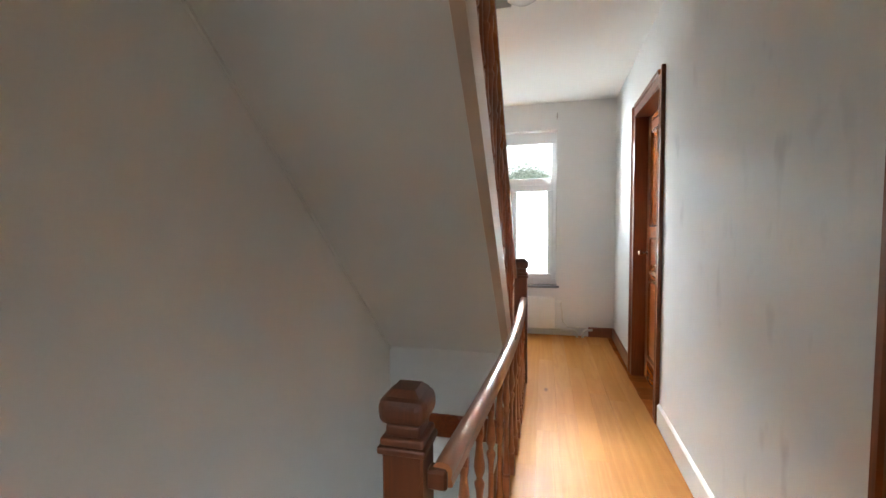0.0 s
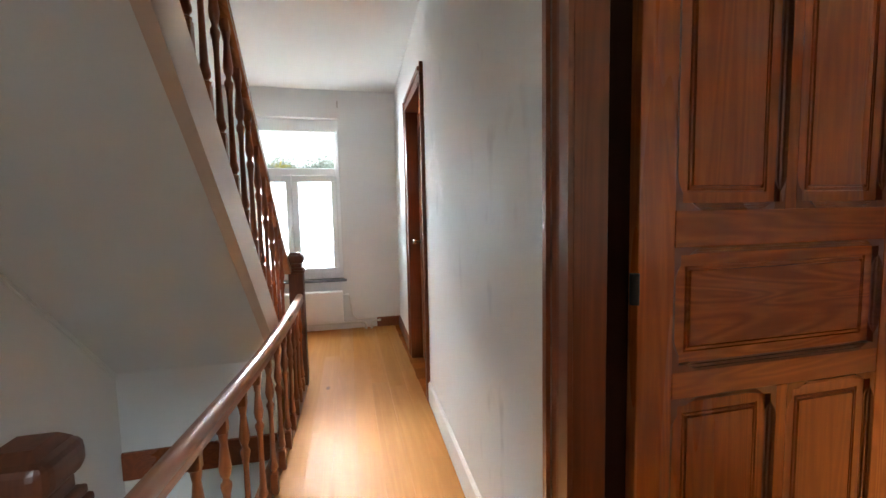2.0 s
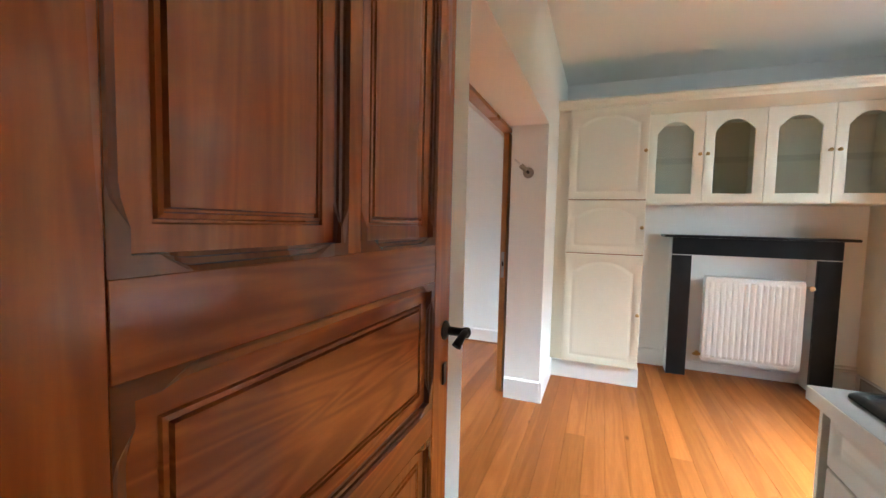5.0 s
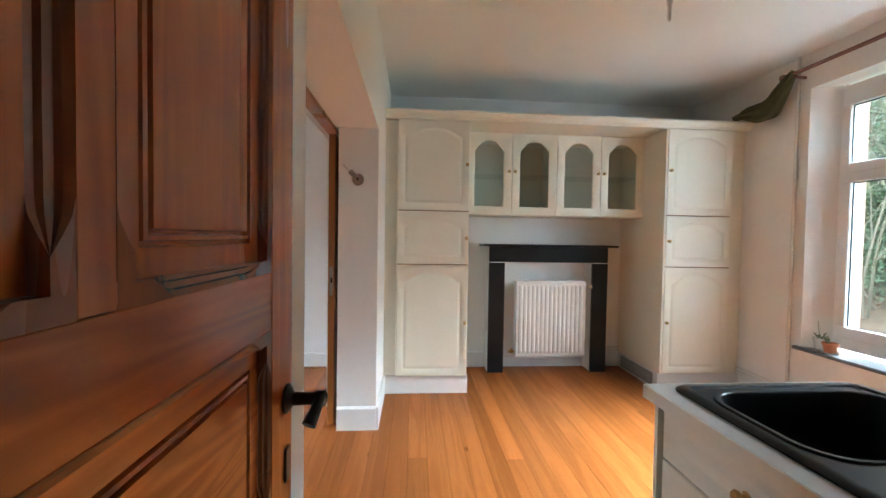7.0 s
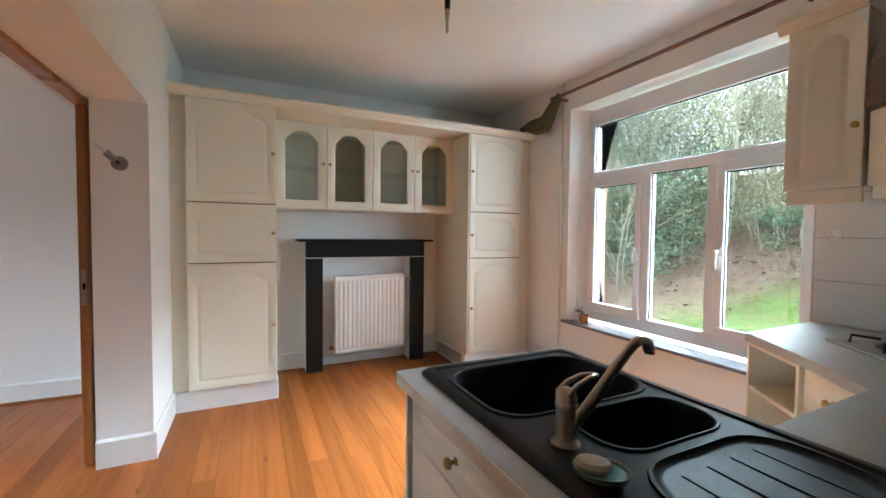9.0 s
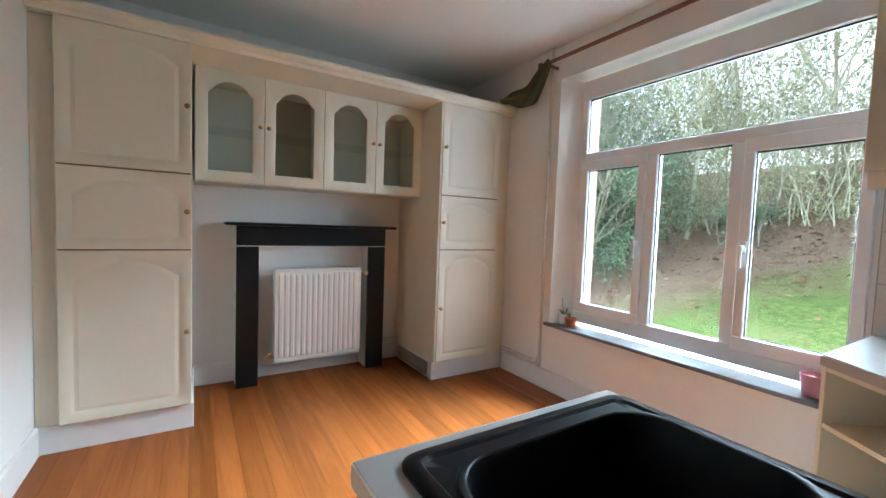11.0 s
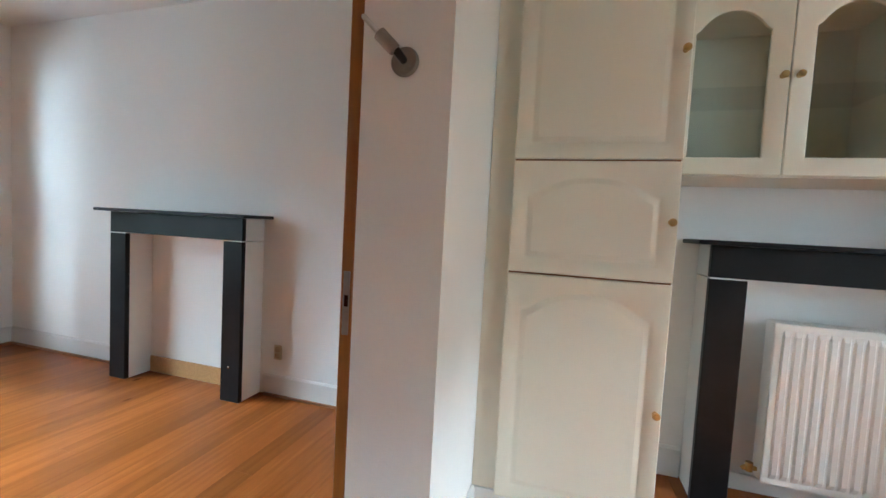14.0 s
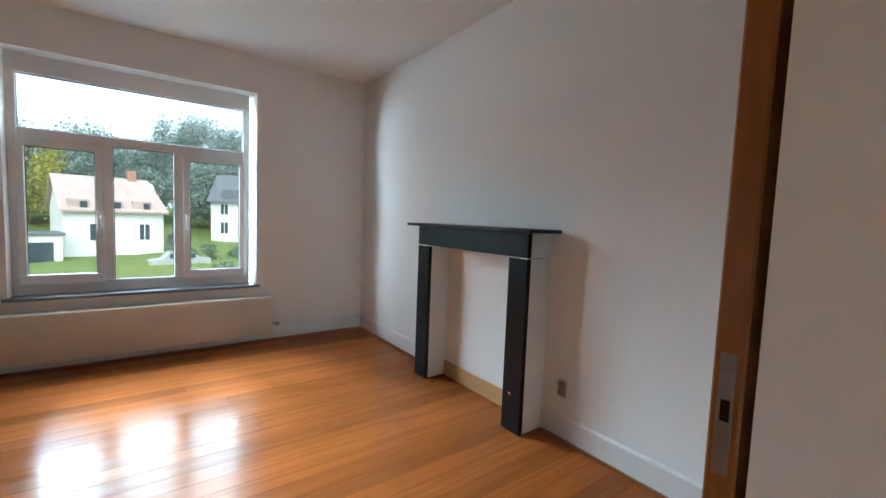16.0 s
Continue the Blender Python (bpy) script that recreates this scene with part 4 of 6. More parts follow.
for y0, y1 in ((-0.002 + 0.19, 0.903), (-2.268, -1.512)):
    bm = bmesh.new()
    box(bm, 4.236, EAST - 0.018, y0, y1, 0.0, 0.152, 0.003)
    tagged(new("plinth", finish(bm, "plinth", TRIM_PAINT)), "white plinth board under the tall cabinet", "plinth", "plinths")
for y0, y1 in ((0.802, 0.903), (-2.268, -2.132)):
    bm = bmesh.new()
    box(bm, 4.245, 4.262, y0, y1, 0.154, 2.30, 0.002)
    tagged(new("filler_panel", finish(bm, "filler_panel", CREAM)), "narrow cream filler between cabinet and wall", "panel", "filler panels")
bm = bmesh.new()
slab(bm, [(4.19, 2.304), (EAST - 0.002, 2.304), (EAST - 0.002, 2.372), (4.155, 2.372), (4.150, 2.366), (4.152, 2.352), (4.165, 2.335), (4.180, 2.325)], "y", -2.268, 0.903)
tagged(new("cornice_board", finish(bm, "cornice_board", CREAM)), "cream cornice board across the tops of the cabinets", "cornice")

glazed = thing("wall_cabinet", E_WALL(0.185, 4.54), "cream wall cabinet with four arched glass doors above the fireplace", "cabinet")
W4 = 1.70
bm = bmesh.new()
for d in ((0, W4, 0.022, 0.40, 1.545, 1.565), (0, W4, 0.022, 0.40, 2.282, 2.302), (0, 0.018, 0.022, 0.40, 1.565, 2.282), (W4 - 0.018, W4, 0.022, 0.40, 1.565, 2.282),
          (0.842, 0.858, 0.022, 0.40, 1.565, 2.282), (0.0, W4, 0.395, 0.405, 1.565, 2.282)):
    box(bm, *d)
part("body", bm, CREAM_IN, glazed)
for k in range(2):
    g = boxed("glass_shelf", (0.02 + 0.84 * k, 0.84 + 0.84 * k, 0.05, 0.39, 1.925, 1.930), SHELF_GLASS, glazed, "glass shelf", 0)
    g.visible_shadow = False
for k in range(4):
    d = part("cabinet_door", ring_door(0.421, 0.752, 0.085, inset=0.066), CREAM, glazed, smooth=True, at=Matrix.Translation((0.002 + 0.425 * k, 0, 1.55)))
    bm = bmesh.new()
    rings_mesh(bm, [(loop(0.421, 0.752, 0.064, 0.085), 0.009), (loop(0.421, 0.752, 0.064, 0.085), 0.013)])
    p = part("glass_pane", bm, CAB_GLASS, d, "smoked glass pane")
    knob(d, 0.395 if k % 2 == 0 else 0.026, 0.40)


def fireplace(m, label, strip=False):
    """Black marble surround on white piers: 1.20 m wide, 1.27 m high, with a plain shelf."""
    ob = thing("fireplace_surround", m, label, "fireplace", "marble fireplaces")
    for x0, x1 in ((0, 0.155), (1.045, 1.20)):
        boxed("leg", (x0, x1, -0.004, 0.03, 0.0, 1.092), SLATE, ob, "black marble leg", 0.003)
        boxed("joint", (x0 + 0.001, x1 - 0.001, -0.002, 0.028, 1.092, 1.099), TRIM_PAINT, ob, "white plaster joint", 0)
        boxed("pier", (x0 + 0.004, x1 - 0.004, 0.03, 0.205, 0.0, 1.092), WALL_PAINT, ob, "white plastered pier", 0)
    boxed("frieze", (0, 1.20, -0.004, 0.03, 1.099, 1.25), SLATE, ob, "black marble frieze", 0.003)
    boxed("pier", (0.004, 1.196, 0.03, 0.205, 1.099, 1.25), WALL_PAINT, ob, "white plastered head", 0)
    boxed("shelf", (-0.075, 1.275, -0.075, 0.207, 1.252, 1.274), SLATE, ob, "thin black marble shelf", 0.005)
    if strip:
        boxed("base_strip", (0.16, 1.04, 0.188, 0.205, 0.0, 0.125), PINE_RAW, ob, "pale pine skirting strip in the opening", 0.003)
    else:
        boxed("base_strip", (0.157, 1.043, 0.188, 0.205, 0.0, 0.085), TRIM_PAINT, ob, "white skirting strip in the opening", 0.003)
    return ob


fireplace(E_WALL(-0.083, 4.744), "black marble fireplace surround with a radiator in its opening")
fp2 = fireplace(E_WALL(3.82, 4.744), "black marble fireplace surround around a walled-up opening", True)
bm = bmesh.new()
lathe(bm, [(0.008, 0), (0.009, 0.01), (0.004, 0.014)], (1.12, -0.004, 0.24), 10, pose(0, 0, 0, 90))
part("pin", bm, CHROME, fp2, "small metal pin", True)


def panel_radiator(name, m, w, h, deep, label, ribs, material=ENAMEL):
    """A pressed steel radiator, ribbed or flat, with top grille, side covers and a valve."""
    ob = thing(name, m, label, "radiator", "")
    bm = bmesh.new()
    box(bm, 0, w, 0.024 if ribs else 0.012, deep, 0, h, 0.008, 2)
    part("body", bm, material, ob, smooth=True)
    bm = bmesh.new()
    if ribs:
        pitch = (w - 0.05) / ribs
        edge, z0, z1 = 0.025, 0.03, h - 0.03
        cols = []
        for k in range(ribs):
            a = edge + pitch * k
            cols += [(a, 0.007), (a + pitch * 0.18, 0.0), (a + pitch * 0.64, 0.0), (a + pitch * 0.82, 0.007)]
        cols = [(0.0, 0.007)] + cols + [(w, 0.007)]
        rows = []
        for z, f in ((0.004, 0), (z0, 0), (z0 + 0.025, 1), (z1 - 0.025, 1), (z1, 0), (h - 0.004, 0)):
            rows.append([bm.verts.new((x, 0.012 - (0.012 - y * 1.2) * f - 0.002, z)) for x, y in cols])
        for a, b in zip(rows, rows[1:]):
            for k in range(len(cols) - 1):
                bm.faces.new((a[k], a[k + 1], b[k + 1], b[k]))
        part("ribbed_front", bm, material, ob)
    else:
        box(bm, 0.003, w - 0.003, 0.0, 0.012, 0.003, h - 0.003, 0.004, 2)
        part("front_panel", bm, material, ob, smooth=True)
    bm = bmesh.new()
    n = int((w - 0.04) / 0.018)
    for k in range(n):
        box(bm, 0.02 + 0.018 * k, 0.031 + 0.018 * k, 0.022, deep - 0.008, h, h + 0.003)
    part("top_grille", bm, material, ob)
    return ob


def valve(parent, x, y, z, out=1):
    bm = bmesh.new()
    turn = pose(0, 0, 0, 0, 90 * out)
    lathe(bm, [(0.010, -0.03), (0.010, 0.012), (0.016, 0.014), (0.019, 0.02), (0.019, 0.055), (0.014, 0.062)], (x, y, z), 14, turn)
    part("valve", bm, WHITE_PLASTIC, parent, "white thermostat valve", True)


rad = panel_radiator("radiator", pose(4.712, -0.355, 0.165, 0, 0, -90), 0.70, 0.75, 0.11, "white ribbed steel radiator in the fireplace", 15)
bm = bmesh.new()
lathe(bm, [(0.012, 0), (0.012, 0.02), (0.020, 0.024), (0.022, 0.05), (0.014, 0.058)], (0.735, 0.04, 0.70), 14, pose(0, 0, 0, 90))
tube(bm, [(0.70, 0.06, 0.70), (0.735, 0.06, 0.70)], 0.008, 8)
part("valve", bm, IVORY, rad, "small ivory valve knob", True)
bm = bmesh.new()
tube(bm, [(0.02, 0.06, 0.04), (-0.05, 0.06, 0.04), (-0.06, 0.06, 0.03)], 0.011, 10)
lathe(bm, [(0.016, -0.02), (0.018, 0.0), (0.016, 0.022)], (-0.03, 0.06, 0.045), 12)
part("lower_valve", bm, BRASS, rad, "brass lock-shield valve", True)
for x in (0.12, 0.58):
    boxed("bracket", (x - 0.02, x + 0.02, 0.11, 0.236, 0.1, 0.7), ENAMEL, rad, bevel=0)

rad2 = panel_radiator("radiator", pose(1.95, 5.235, 0.085), 1.98, 0.385, 0.10, "long low cream radiator under the street window", 0, CREAM_ENAMEL)
bm = bmesh.new()
tube(bm, [(1.97, 0.05, 0.10), (2.04, 0.05, 0.10)], 0.011, 10)
lathe(bm, [(0.017, 0), (0.02, 0.01), (0.02, 0.05), (0.012, 0.058)], (2.03, 0.05, 0.10), 12, pose(0, 0, 0, 90))
part("valve", bm, STEEL, rad2, "grey metal valve", True)
for x in (0.2, 1.75):
    boxed("bracket", (x - 0.02, x + 0.02, 0.10, 0.118, 0.05, 0.35), ENAMEL, rad2, bevel=0)

rad3 = panel_radiator("radiator", pose(-0.95, 4.735, 0.10), 0.90, 0.36, 0.09, "white flat panel radiator under the hall window", 0)
bm = bmesh.new()
tube(bm, [(0.90, 0.04, 0.31), (0.93, 0.04, 0.31)], 0.008, 8)
lathe(bm, [(0.012, 0), (0.017, 0.006), (0.017, 0.04), (0.01, 0.045)], (0.925, 0.04, 0.31), 12, pose(0, 0, 0, 0, 90))
part("valve", bm, WHITE_PLASTIC, rad3, "white valve knob", True)
for x in (0.12, 0.78):
    boxed("bracket", (x - 0.02, x + 0.02, 0.09, 0.1145, 0.05, 0.33), ENAMEL, rad3, bevel=0)


def pipe(name, points, r, material, label, group=""):
    bm = bmesh.new()
    tube(bm, points, r, 8)
    return tagged(new(name, finish(bm, name, material, True)), label, "pipe", group)


pipe("heating_pipe", [(HALL_W, 4.825, 0.085), (0.1, 4.825, 0.075), (0.16, 4.825, 0.07), (0.19, 4.80, 0.066), (0.20, 4.79, 0.05), (0.20, 4.79, 0.0)], 0.013, COPPER_PIPE, "white painted heating pipe along the hall end wall", "hall pipes")
pipe("heating_pipe", [(0.37, 4.81, 0.085), (0.30, 4.79, 0.085), (0.268, 4.78, 0.07), (0.262, 4.78, 0.05), (0.262, 4.78, 0.0)], 0.013, COPPER_PIPE, "white painted pipe bend rising from the floor", "hall pipes")
pipe("heating_pipe", [(0.02, 4.83, 0.40), (0.05, 4.83, 0.16), (0.10, 4.82, 0.11), (0.30, 4.82, 0.105)], 0.008, COPPER_PIPE, "thin painted pipe from the hall radiator", "hall pipes")
pipe("heating_pipe", [(3.745, -2.253, 0.16), (3.745, -2.253, KIT_H)], 0.011, COPPER_PIPE, "white painted riser pipe beside the garden window", "kitchen pipes")
pipe("heating_pipe", [(4.22, -2.235, 0.185), (3.78, -2.235, 0.185), (3.755, -2.24, 0.2), (3.745, -2.245, 0.26)], 0.009, COPPER_PIPE, "painted pipe above the baseboard", "kitchen pipes")
pipe("heating_pipe", [(4.22, -2.235, 0.215), (3.80, -2.235, 0.215)], 0.007, COPPER_PIPE, "painted pipe above the baseboard", "kitchen pipes")
pipe("heating_pipe", [(4.93, -1.30, 0.17), (4.93, -1.51, 0.17)], 0.009, COPPER_PIPE, "painted pipe on the niche wall", "kitchen pipes")
pipe("heating_pipe", [(4.93, -1.30, 0.20), (4.93, -1.51, 0.20)], 0.009, COPPER_PIPE, "painted pipe on the niche wall", "kitchen pipes")

vent = thing("air_vent", pose(4.86, -1.509, 0.022, 0, 0, 180), "grey metal air vent in the cabinet plinth", "vent")
boxed("frame", (0, 0.56, -0.004, 0.0, 0, 0.115), STEEL, vent, bevel=0.001)
for k in range(26):
    boxed("slat", (0.02 + 0.02 * k, 0.03 + 0.02 * k, -0.006, -0.004, 0.015, 0.10), GROUT, vent, bevel=0)

# ---- kitchen: sink peninsula, worktops and the hob corner ----
TOP = 0.90


def base_unit(m, w, label, drawers=True):
    ob = thing("base_cabinet", m, label, "cabinet", "base cabinets")
    boxed("body", (0, w, 0.022, 0.58, 0.12, 0.70), CREAM_IN, ob, bevel=0.001)
    boxed("front_rail", (0, w, 0.022, 0.04, 0.70, TOP - 0.04), CREAM_IN, ob, bevel=0)
    boxed("kickboard", (0.002, w - 0.002, 0.06, 0.08, 0.0, 0.12), TRIM_PAINT, ob, bevel=0.001)
    d = part("drawer_front", field_door(w - 0.004, 0.15, 0.0, inset=0.032), CREAM, ob, smooth=True, at=Matrix.Translation((0.002, 0, 0.70)))
    knob(d, (w - 0.004) / 2, 0.075)
    d = part("cabinet_door", field_door(w - 0.004, 0.565, 0.06, inset=0.048), CREAM, ob, smooth=True, at=Matrix.Translation((0.002, 0, 0.128)))
    knob(d, w - 0.03, 0.50)
    return ob


for k in range(2):
    base_unit(pose(1.945 - 0.60 * k, -0.075, 0, 0, 0, 180), 0.60, "cream base cabinet with drawer under the sink worktop")
bm = bmesh.new()
box(bm, 1.946, 1.962, -0.68, -0.06, 0.0, TOP - 0.04, 0.001)
tagged(new("end_panel", finish(bm, "end_panel", CREAM)), "cream end panel of the sink peninsula", "panel")
bm = bmesh.new()
box(bm, KIT_W + 0.02, 1.945, -0.70, -0.66, 0.0, TOP - 0.04)
tagged(new("back_panel", finish(bm, "back_panel", CREAM)), "plain cream back panel of the sink peninsula", "panel")


def rounded(x0, x1, y0, y1, r, n=5):
    pts = []
    for cx, cy, a in ((x1 - r, y0 + r, -90), (x1 - r, y1 - r, 0), (x0 + r, y1 - r, 90), (x0 + r, y0 + r, 180)):
        pts += [(cx + r * math.cos(radians(a + 90 * k / n)), cy + r * math.sin(radians(a + 90 * k / n))) for k in range(n + 1)]
    return pts


# sink: outline and two bowls, let into the worktop
SX0, SX1, SY0, SY1 = 0.985, 1.958, -0.690, -0.098
BOWLS = [(1.540, 1.885, -0.650, -0.155, 0.17), (1.318, 1.502, -0.620, -0.280, 0.13)]
DRAIN = (1.03, 1.278, -0.635, -0.24, 0.008)
bm = bmesh.new()
for d in ((KIT_W + 0.002, SX0 + 0.02, -0.70, -0.04), (SX1 - 0.02, 1.985, -0.70, -0.04), (SX0 + 0.02, SX1 - 0.02, -0.70, SY0 + 0.02), (SX0 + 0.02, SX1 - 0.02, SY1 - 0.02, -0.04)):
    box(bm, d[0], d[1], d[2], d[3], TOP - 0.038, TOP)
bmesh.ops.remove_doubles(bm, verts=bm.verts[:], dist=0.0001)
tagged(new("worktop", finish(bm, "worktop", WORKTOP)), "grey laminate worktop round the sink", "worktop")
bm = bmesh.new()
box(bm, 1.985, 1.989, -0.70, -0.04, TOP - 0.038, TOP - 0.001)
box(bm, KIT_W + 0.002, 1.985, -0.04, -0.036, TOP - 0.038, TOP - 0.001)
tagged(new("worktop_edging", finish(bm, "worktop_edging", CREAM)), "pale edging strip of the sink worktop", "edging")

basin = thing("sink", pose(0, 0, TOP), "black composite double sink with drainer", "sink")
bm = bmesh.new()
holes = [rounded(x0, x1, y0, y1, min(0.09, (x1 - x0) * 0.42)) for x0, x1, y0, y1, d in BOWLS] + [rounded(*DRAIN[:4], 0.10)]
inset = lambda g, z: [bm.verts.new((x, y, z)) for x, y in rounded(SX0 + g, SX1 - g, SY0 + g, SY1 - g, 0.045 - 0.5 * g)]
outer = inset(0.034, 0.006)
edges = [bm.edges.new((outer[i], outer[(i + 1) % len(outer)])) for i in range(len(outer))]
for h in holes:
    ring = [[bm.verts.new((cx + (x - cx) * f, cy + (y - cy) * f, z)) for x, y in h]
            for cx, cy in [(sum(p[0] for p in h) / len(h), sum(p[1] for p in h) / len(h))] for f, z in ((1.07, 0.006), (1.055, 0.011), (1.015, 0.011), (1.0, 0.008))]
    edges += [bm.edges.new((ring[0][i], ring[0][(i + 1) % len(h)])) for i in range(len(h))]
    for p, q in zip(ring, ring[1:]):
        for i in range(len(h)):
            j = (i + 1) % len(h)
            bm.faces.new((p[i], p[j], q[j], q[i]))
bmesh.ops.triangle_fill(bm, use_beauty=True, edges=edges)
rims = [outer, inset(0.028, 0.012), inset(0.010, 0.012), inset(0.0, 0.005), inset(0.0, 0.0005)]
for p, q in zip(rims, rims[1:]):
    for i in range(len(outer)):
        j = (i + 1) % len(outer)
        bm.faces.new((p[i], p[j], q[j], q[i]))
part("rim", bm, SINK, basin, smooth=True)
for (x0, x1, y0, y1, dep), h in zip(BOWLS + [DRAIN], holes):
    bm = bmesh.new()
    cx, cy = (x0 + x1) / 2, (y0 + y1) / 2
    rows = []
    levels = [(1.0, 0.008), (0.985, 0.000), (0.955, -dep * 0.5), (0.92, -dep * 0.9), (0.84, -dep), (0.12, -dep - 0.006)] if dep > 0.05 else [(1.0, 0.008), (0.97, 0.003), (0.90, 0.000), (0.1, -0.002)]
    for f, z in levels:
        rows.append([bm.verts.new((cx + (x - cx) * f, cy + (y - cy) * f, z)) for x, y in h])
    for a, b in zip(rows, rows[1:]):
        for k in range(len(h)):
            bm.faces.new((a[k], a[(k + 1) % len(h)], b[(k + 1) % len(h)], b[k]))
    bm.faces.new(rows[-1])
    part("bowl" if dep > 0.05 else "drainer", bm, SINK, basin, smooth=True)
for k in range(4):
    boxed("drainer_rib", (1.07, 1.24, -0.56 + 0.075 * k, -0.552 + 0.075 * k, -0.004, 0.0012), SINK, basin, bevel=0.002)

tap = thing("mixer_tap", pose(1.407, -0.206, TOP + 0.006, 0, 0, -89), "brushed steel single-lever mixer tap with a long spout", "tap")
bm = bmesh.new()
lathe(bm, [(0.030, 0), (0.030, 0.005), (0.0235, 0.010), (0.021, 0.016), (0.0205, 0.075), (0.0225, 0.080), (0.0225, 0.086), (0.021, 0.090)], (0, 0, 0), 24)
part("body", bm, TAP_STEEL, tap, smooth=True)
bm = bmesh.new()
lathe(bm, [(0.021, 0.091), (0.022, 0.094), (0.0215, 0.104), (0.017, 0.114), (0.008, 0.119), (0.002, 0.120)], (0, 0, 0), 24)
part("cap", bm, TAP_STEEL, tap, "domed lever cap", True)
bm = bmesh.new()
tube(bm, [(0.012, 0, 0.030), (0.05, 0, 0.058), (0.10, 0, 0.102), (0.15, 0, 0.148), (0.19, 0, 0.180), (0.212, 0, 0.192), (0.232, 0, 0.192), (0.246, 0, 0.182), (0.252, 0, 0.166)], [0.0125, 0.0125, 0.012, 0.012, 0.012, 0.012, 0.012, 0.0125, 0.0135], 14)
part("spout", bm, TAP_STEEL, tap, smooth=True)
bm = bmesh.new()
lathe(bm, [(0.0115, 0.0), (0.0115, 0.006), (0.008, 0.006)], (0.2535, 0, 0.158), 14)
part("aerator", bm, BLACK_PLASTIC, tap, "dark spout outlet", True)
for side in (-0.010, 0.010):
    bm = bmesh.new()
    tube(bm, [(-0.012, side * 1.5, 0.106), (0.015, side * 1.4, 0.124), (0.05, side * 1.1, 0.134), (0.075, side * 0.6, 0.134), (0.086, 0.0, 0.131)], [0.006, 0.0055, 0.005, 0.005, 0.005], 8)
    part("lever", bm, TAP_STEEL, tap, "looped metal lever", True)

dish = thing("soap_dish", pose(1.287, -0.180, TOP + 0.006, 0, 0, 44), "pale oval dish with a teal lining and a cream soap bar", "soap dish")
bm = bmesh.new()
lathe(bm, [(0.028, 0), (0.042, 0.006), (0.050, 0.020), (0.047, 0.020), (0.038, 0.010), (0.02, 0.008)], (0, 0, 0), 20)
for v in bm.verts:
    v.co.x *= 1.0
    v.co.y *= 0.78
part("dish", bm, DISH, dish, smooth=True)
bm = bmesh.new()
lathe(bm, [(0.034, 0.0105), (0.042, 0.0155), (0.038, 0.0165), (0.01, 0.0135)], (0, 0, 0), 16)
for v in bm.verts:
    v.co.y *= 0.76
part("lining", bm, TEAL, dish, "teal plastic lining", True)
bm = bmesh.new()
lathe(bm, [(0.012, 0.015), (0.028, 0.019), (0.032, 0.026), (0.027, 0.034), (0.010, 0.037)], (0, 0, 0), 16)
for v in bm.verts:
    v.co = (v.co.x * 1.05 + 0.014, v.co.y * 0.72 + 0.004, v.co.z)
part("soap_bar", bm, SOAP, dish, "worn cream soap bar", True)

# worktop along the west and south walls, cut across the corner
bm = bmesh.new()
prism(bm, [(KIT_W + 0.002, SOUTH + 0.012), (1.85, SOUTH + 0.012), (1.85, -1.685), (1.56, -1.475), (1.285, -1.25), (1.285, -0.702), (KIT_W + 0.002, -0.702)], TOP - 0.04, TOP - 0.002)
bmesh.ops.bevel(bm, geom=[e for e in bm.edges if all(v.co.z > TOP - 0.01 for v in e.verts)], offset=0.005, segments=2, affect="EDGES")
tagged(new("worktop", finish(bm, "worktop", WORKTOP)), "grey laminate corner worktop with a cut-off corner", "worktop")

shelf = thing("corner_shelf_unit", pose(1.848, -1.70, 0, 0, 0, 180 - 36), "cream open end shelf unit under the worktop", "shelf unit")
boxed("side_panel", (0, 0.018, 0, 0.30, 0.1, TOP - 0.042), CREAM, shelf, bevel=0.001)
boxed("side_panel", (0.337, 0.355, 0, 0.30, 0.1, TOP - 0.042), CREAM, shelf, bevel=0.001)
boxed("back_panel", (0.018, 0.337, 0.29, 0.30, 0.1, TOP - 0.042), CREAM, shelf, bevel=0)
for z in (0.1, 0.38, 0.64, TOP - 0.06):
    boxed("shelf", (0.018, 0.337, 0.002, 0.29, z, z + 0.018), CREAM, shelf, bevel=0.001)
boxed("kickboard", (0.002, 0.353, 0.04, 0.06, 0, 0.1), TRIM_PAINT, shelf, bevel=0)
cut = thing("base_cabinet", pose(1.55, -1.50, 0, 0, 0, 180 - 40), "cream corner cabinet with drawer under the hob", "cabinet", "base cabinets")
boxed("body", (0, 0.34, 0.022, 0.35, 0.12, TOP - 0.042), CREAM_IN, cut, bevel=0.001)
boxed("kickboard", (0.0, 0.34, 0.06, 0.08, 0, 0.12), TRIM_PAINT, cut, bevel=0)
d = part("drawer_front", field_door(0.335, 0.15, 0.0, inset=0.032), CREAM, cut, smooth=True, at=Matrix.Translation((0.002, 0, 0.70)))
knob(d, 0.167, 0.075)
d = part("cabinet_door", field_door(0.335, 0.565, 0.05, inset=0.048), CREAM, cut, smooth=True, at=Matrix.Translation((0.002, 0, 0.128)))
knob(d, 0.30, 0.5)
bm = bmesh.new()
box(bm, KIT_W + 0.01, 1.24, -1.24, -0.702, 0.0, TOP - 0.042)
box(bm, KIT_W + 0.01, 1.10, -2.25, -1.26, 0.0, TOP - 0.042)
tagged(new("base_carcass", finish(bm, "base_carcass", CREAM)), "plain cream carcass under the west worktop", "cabinet")

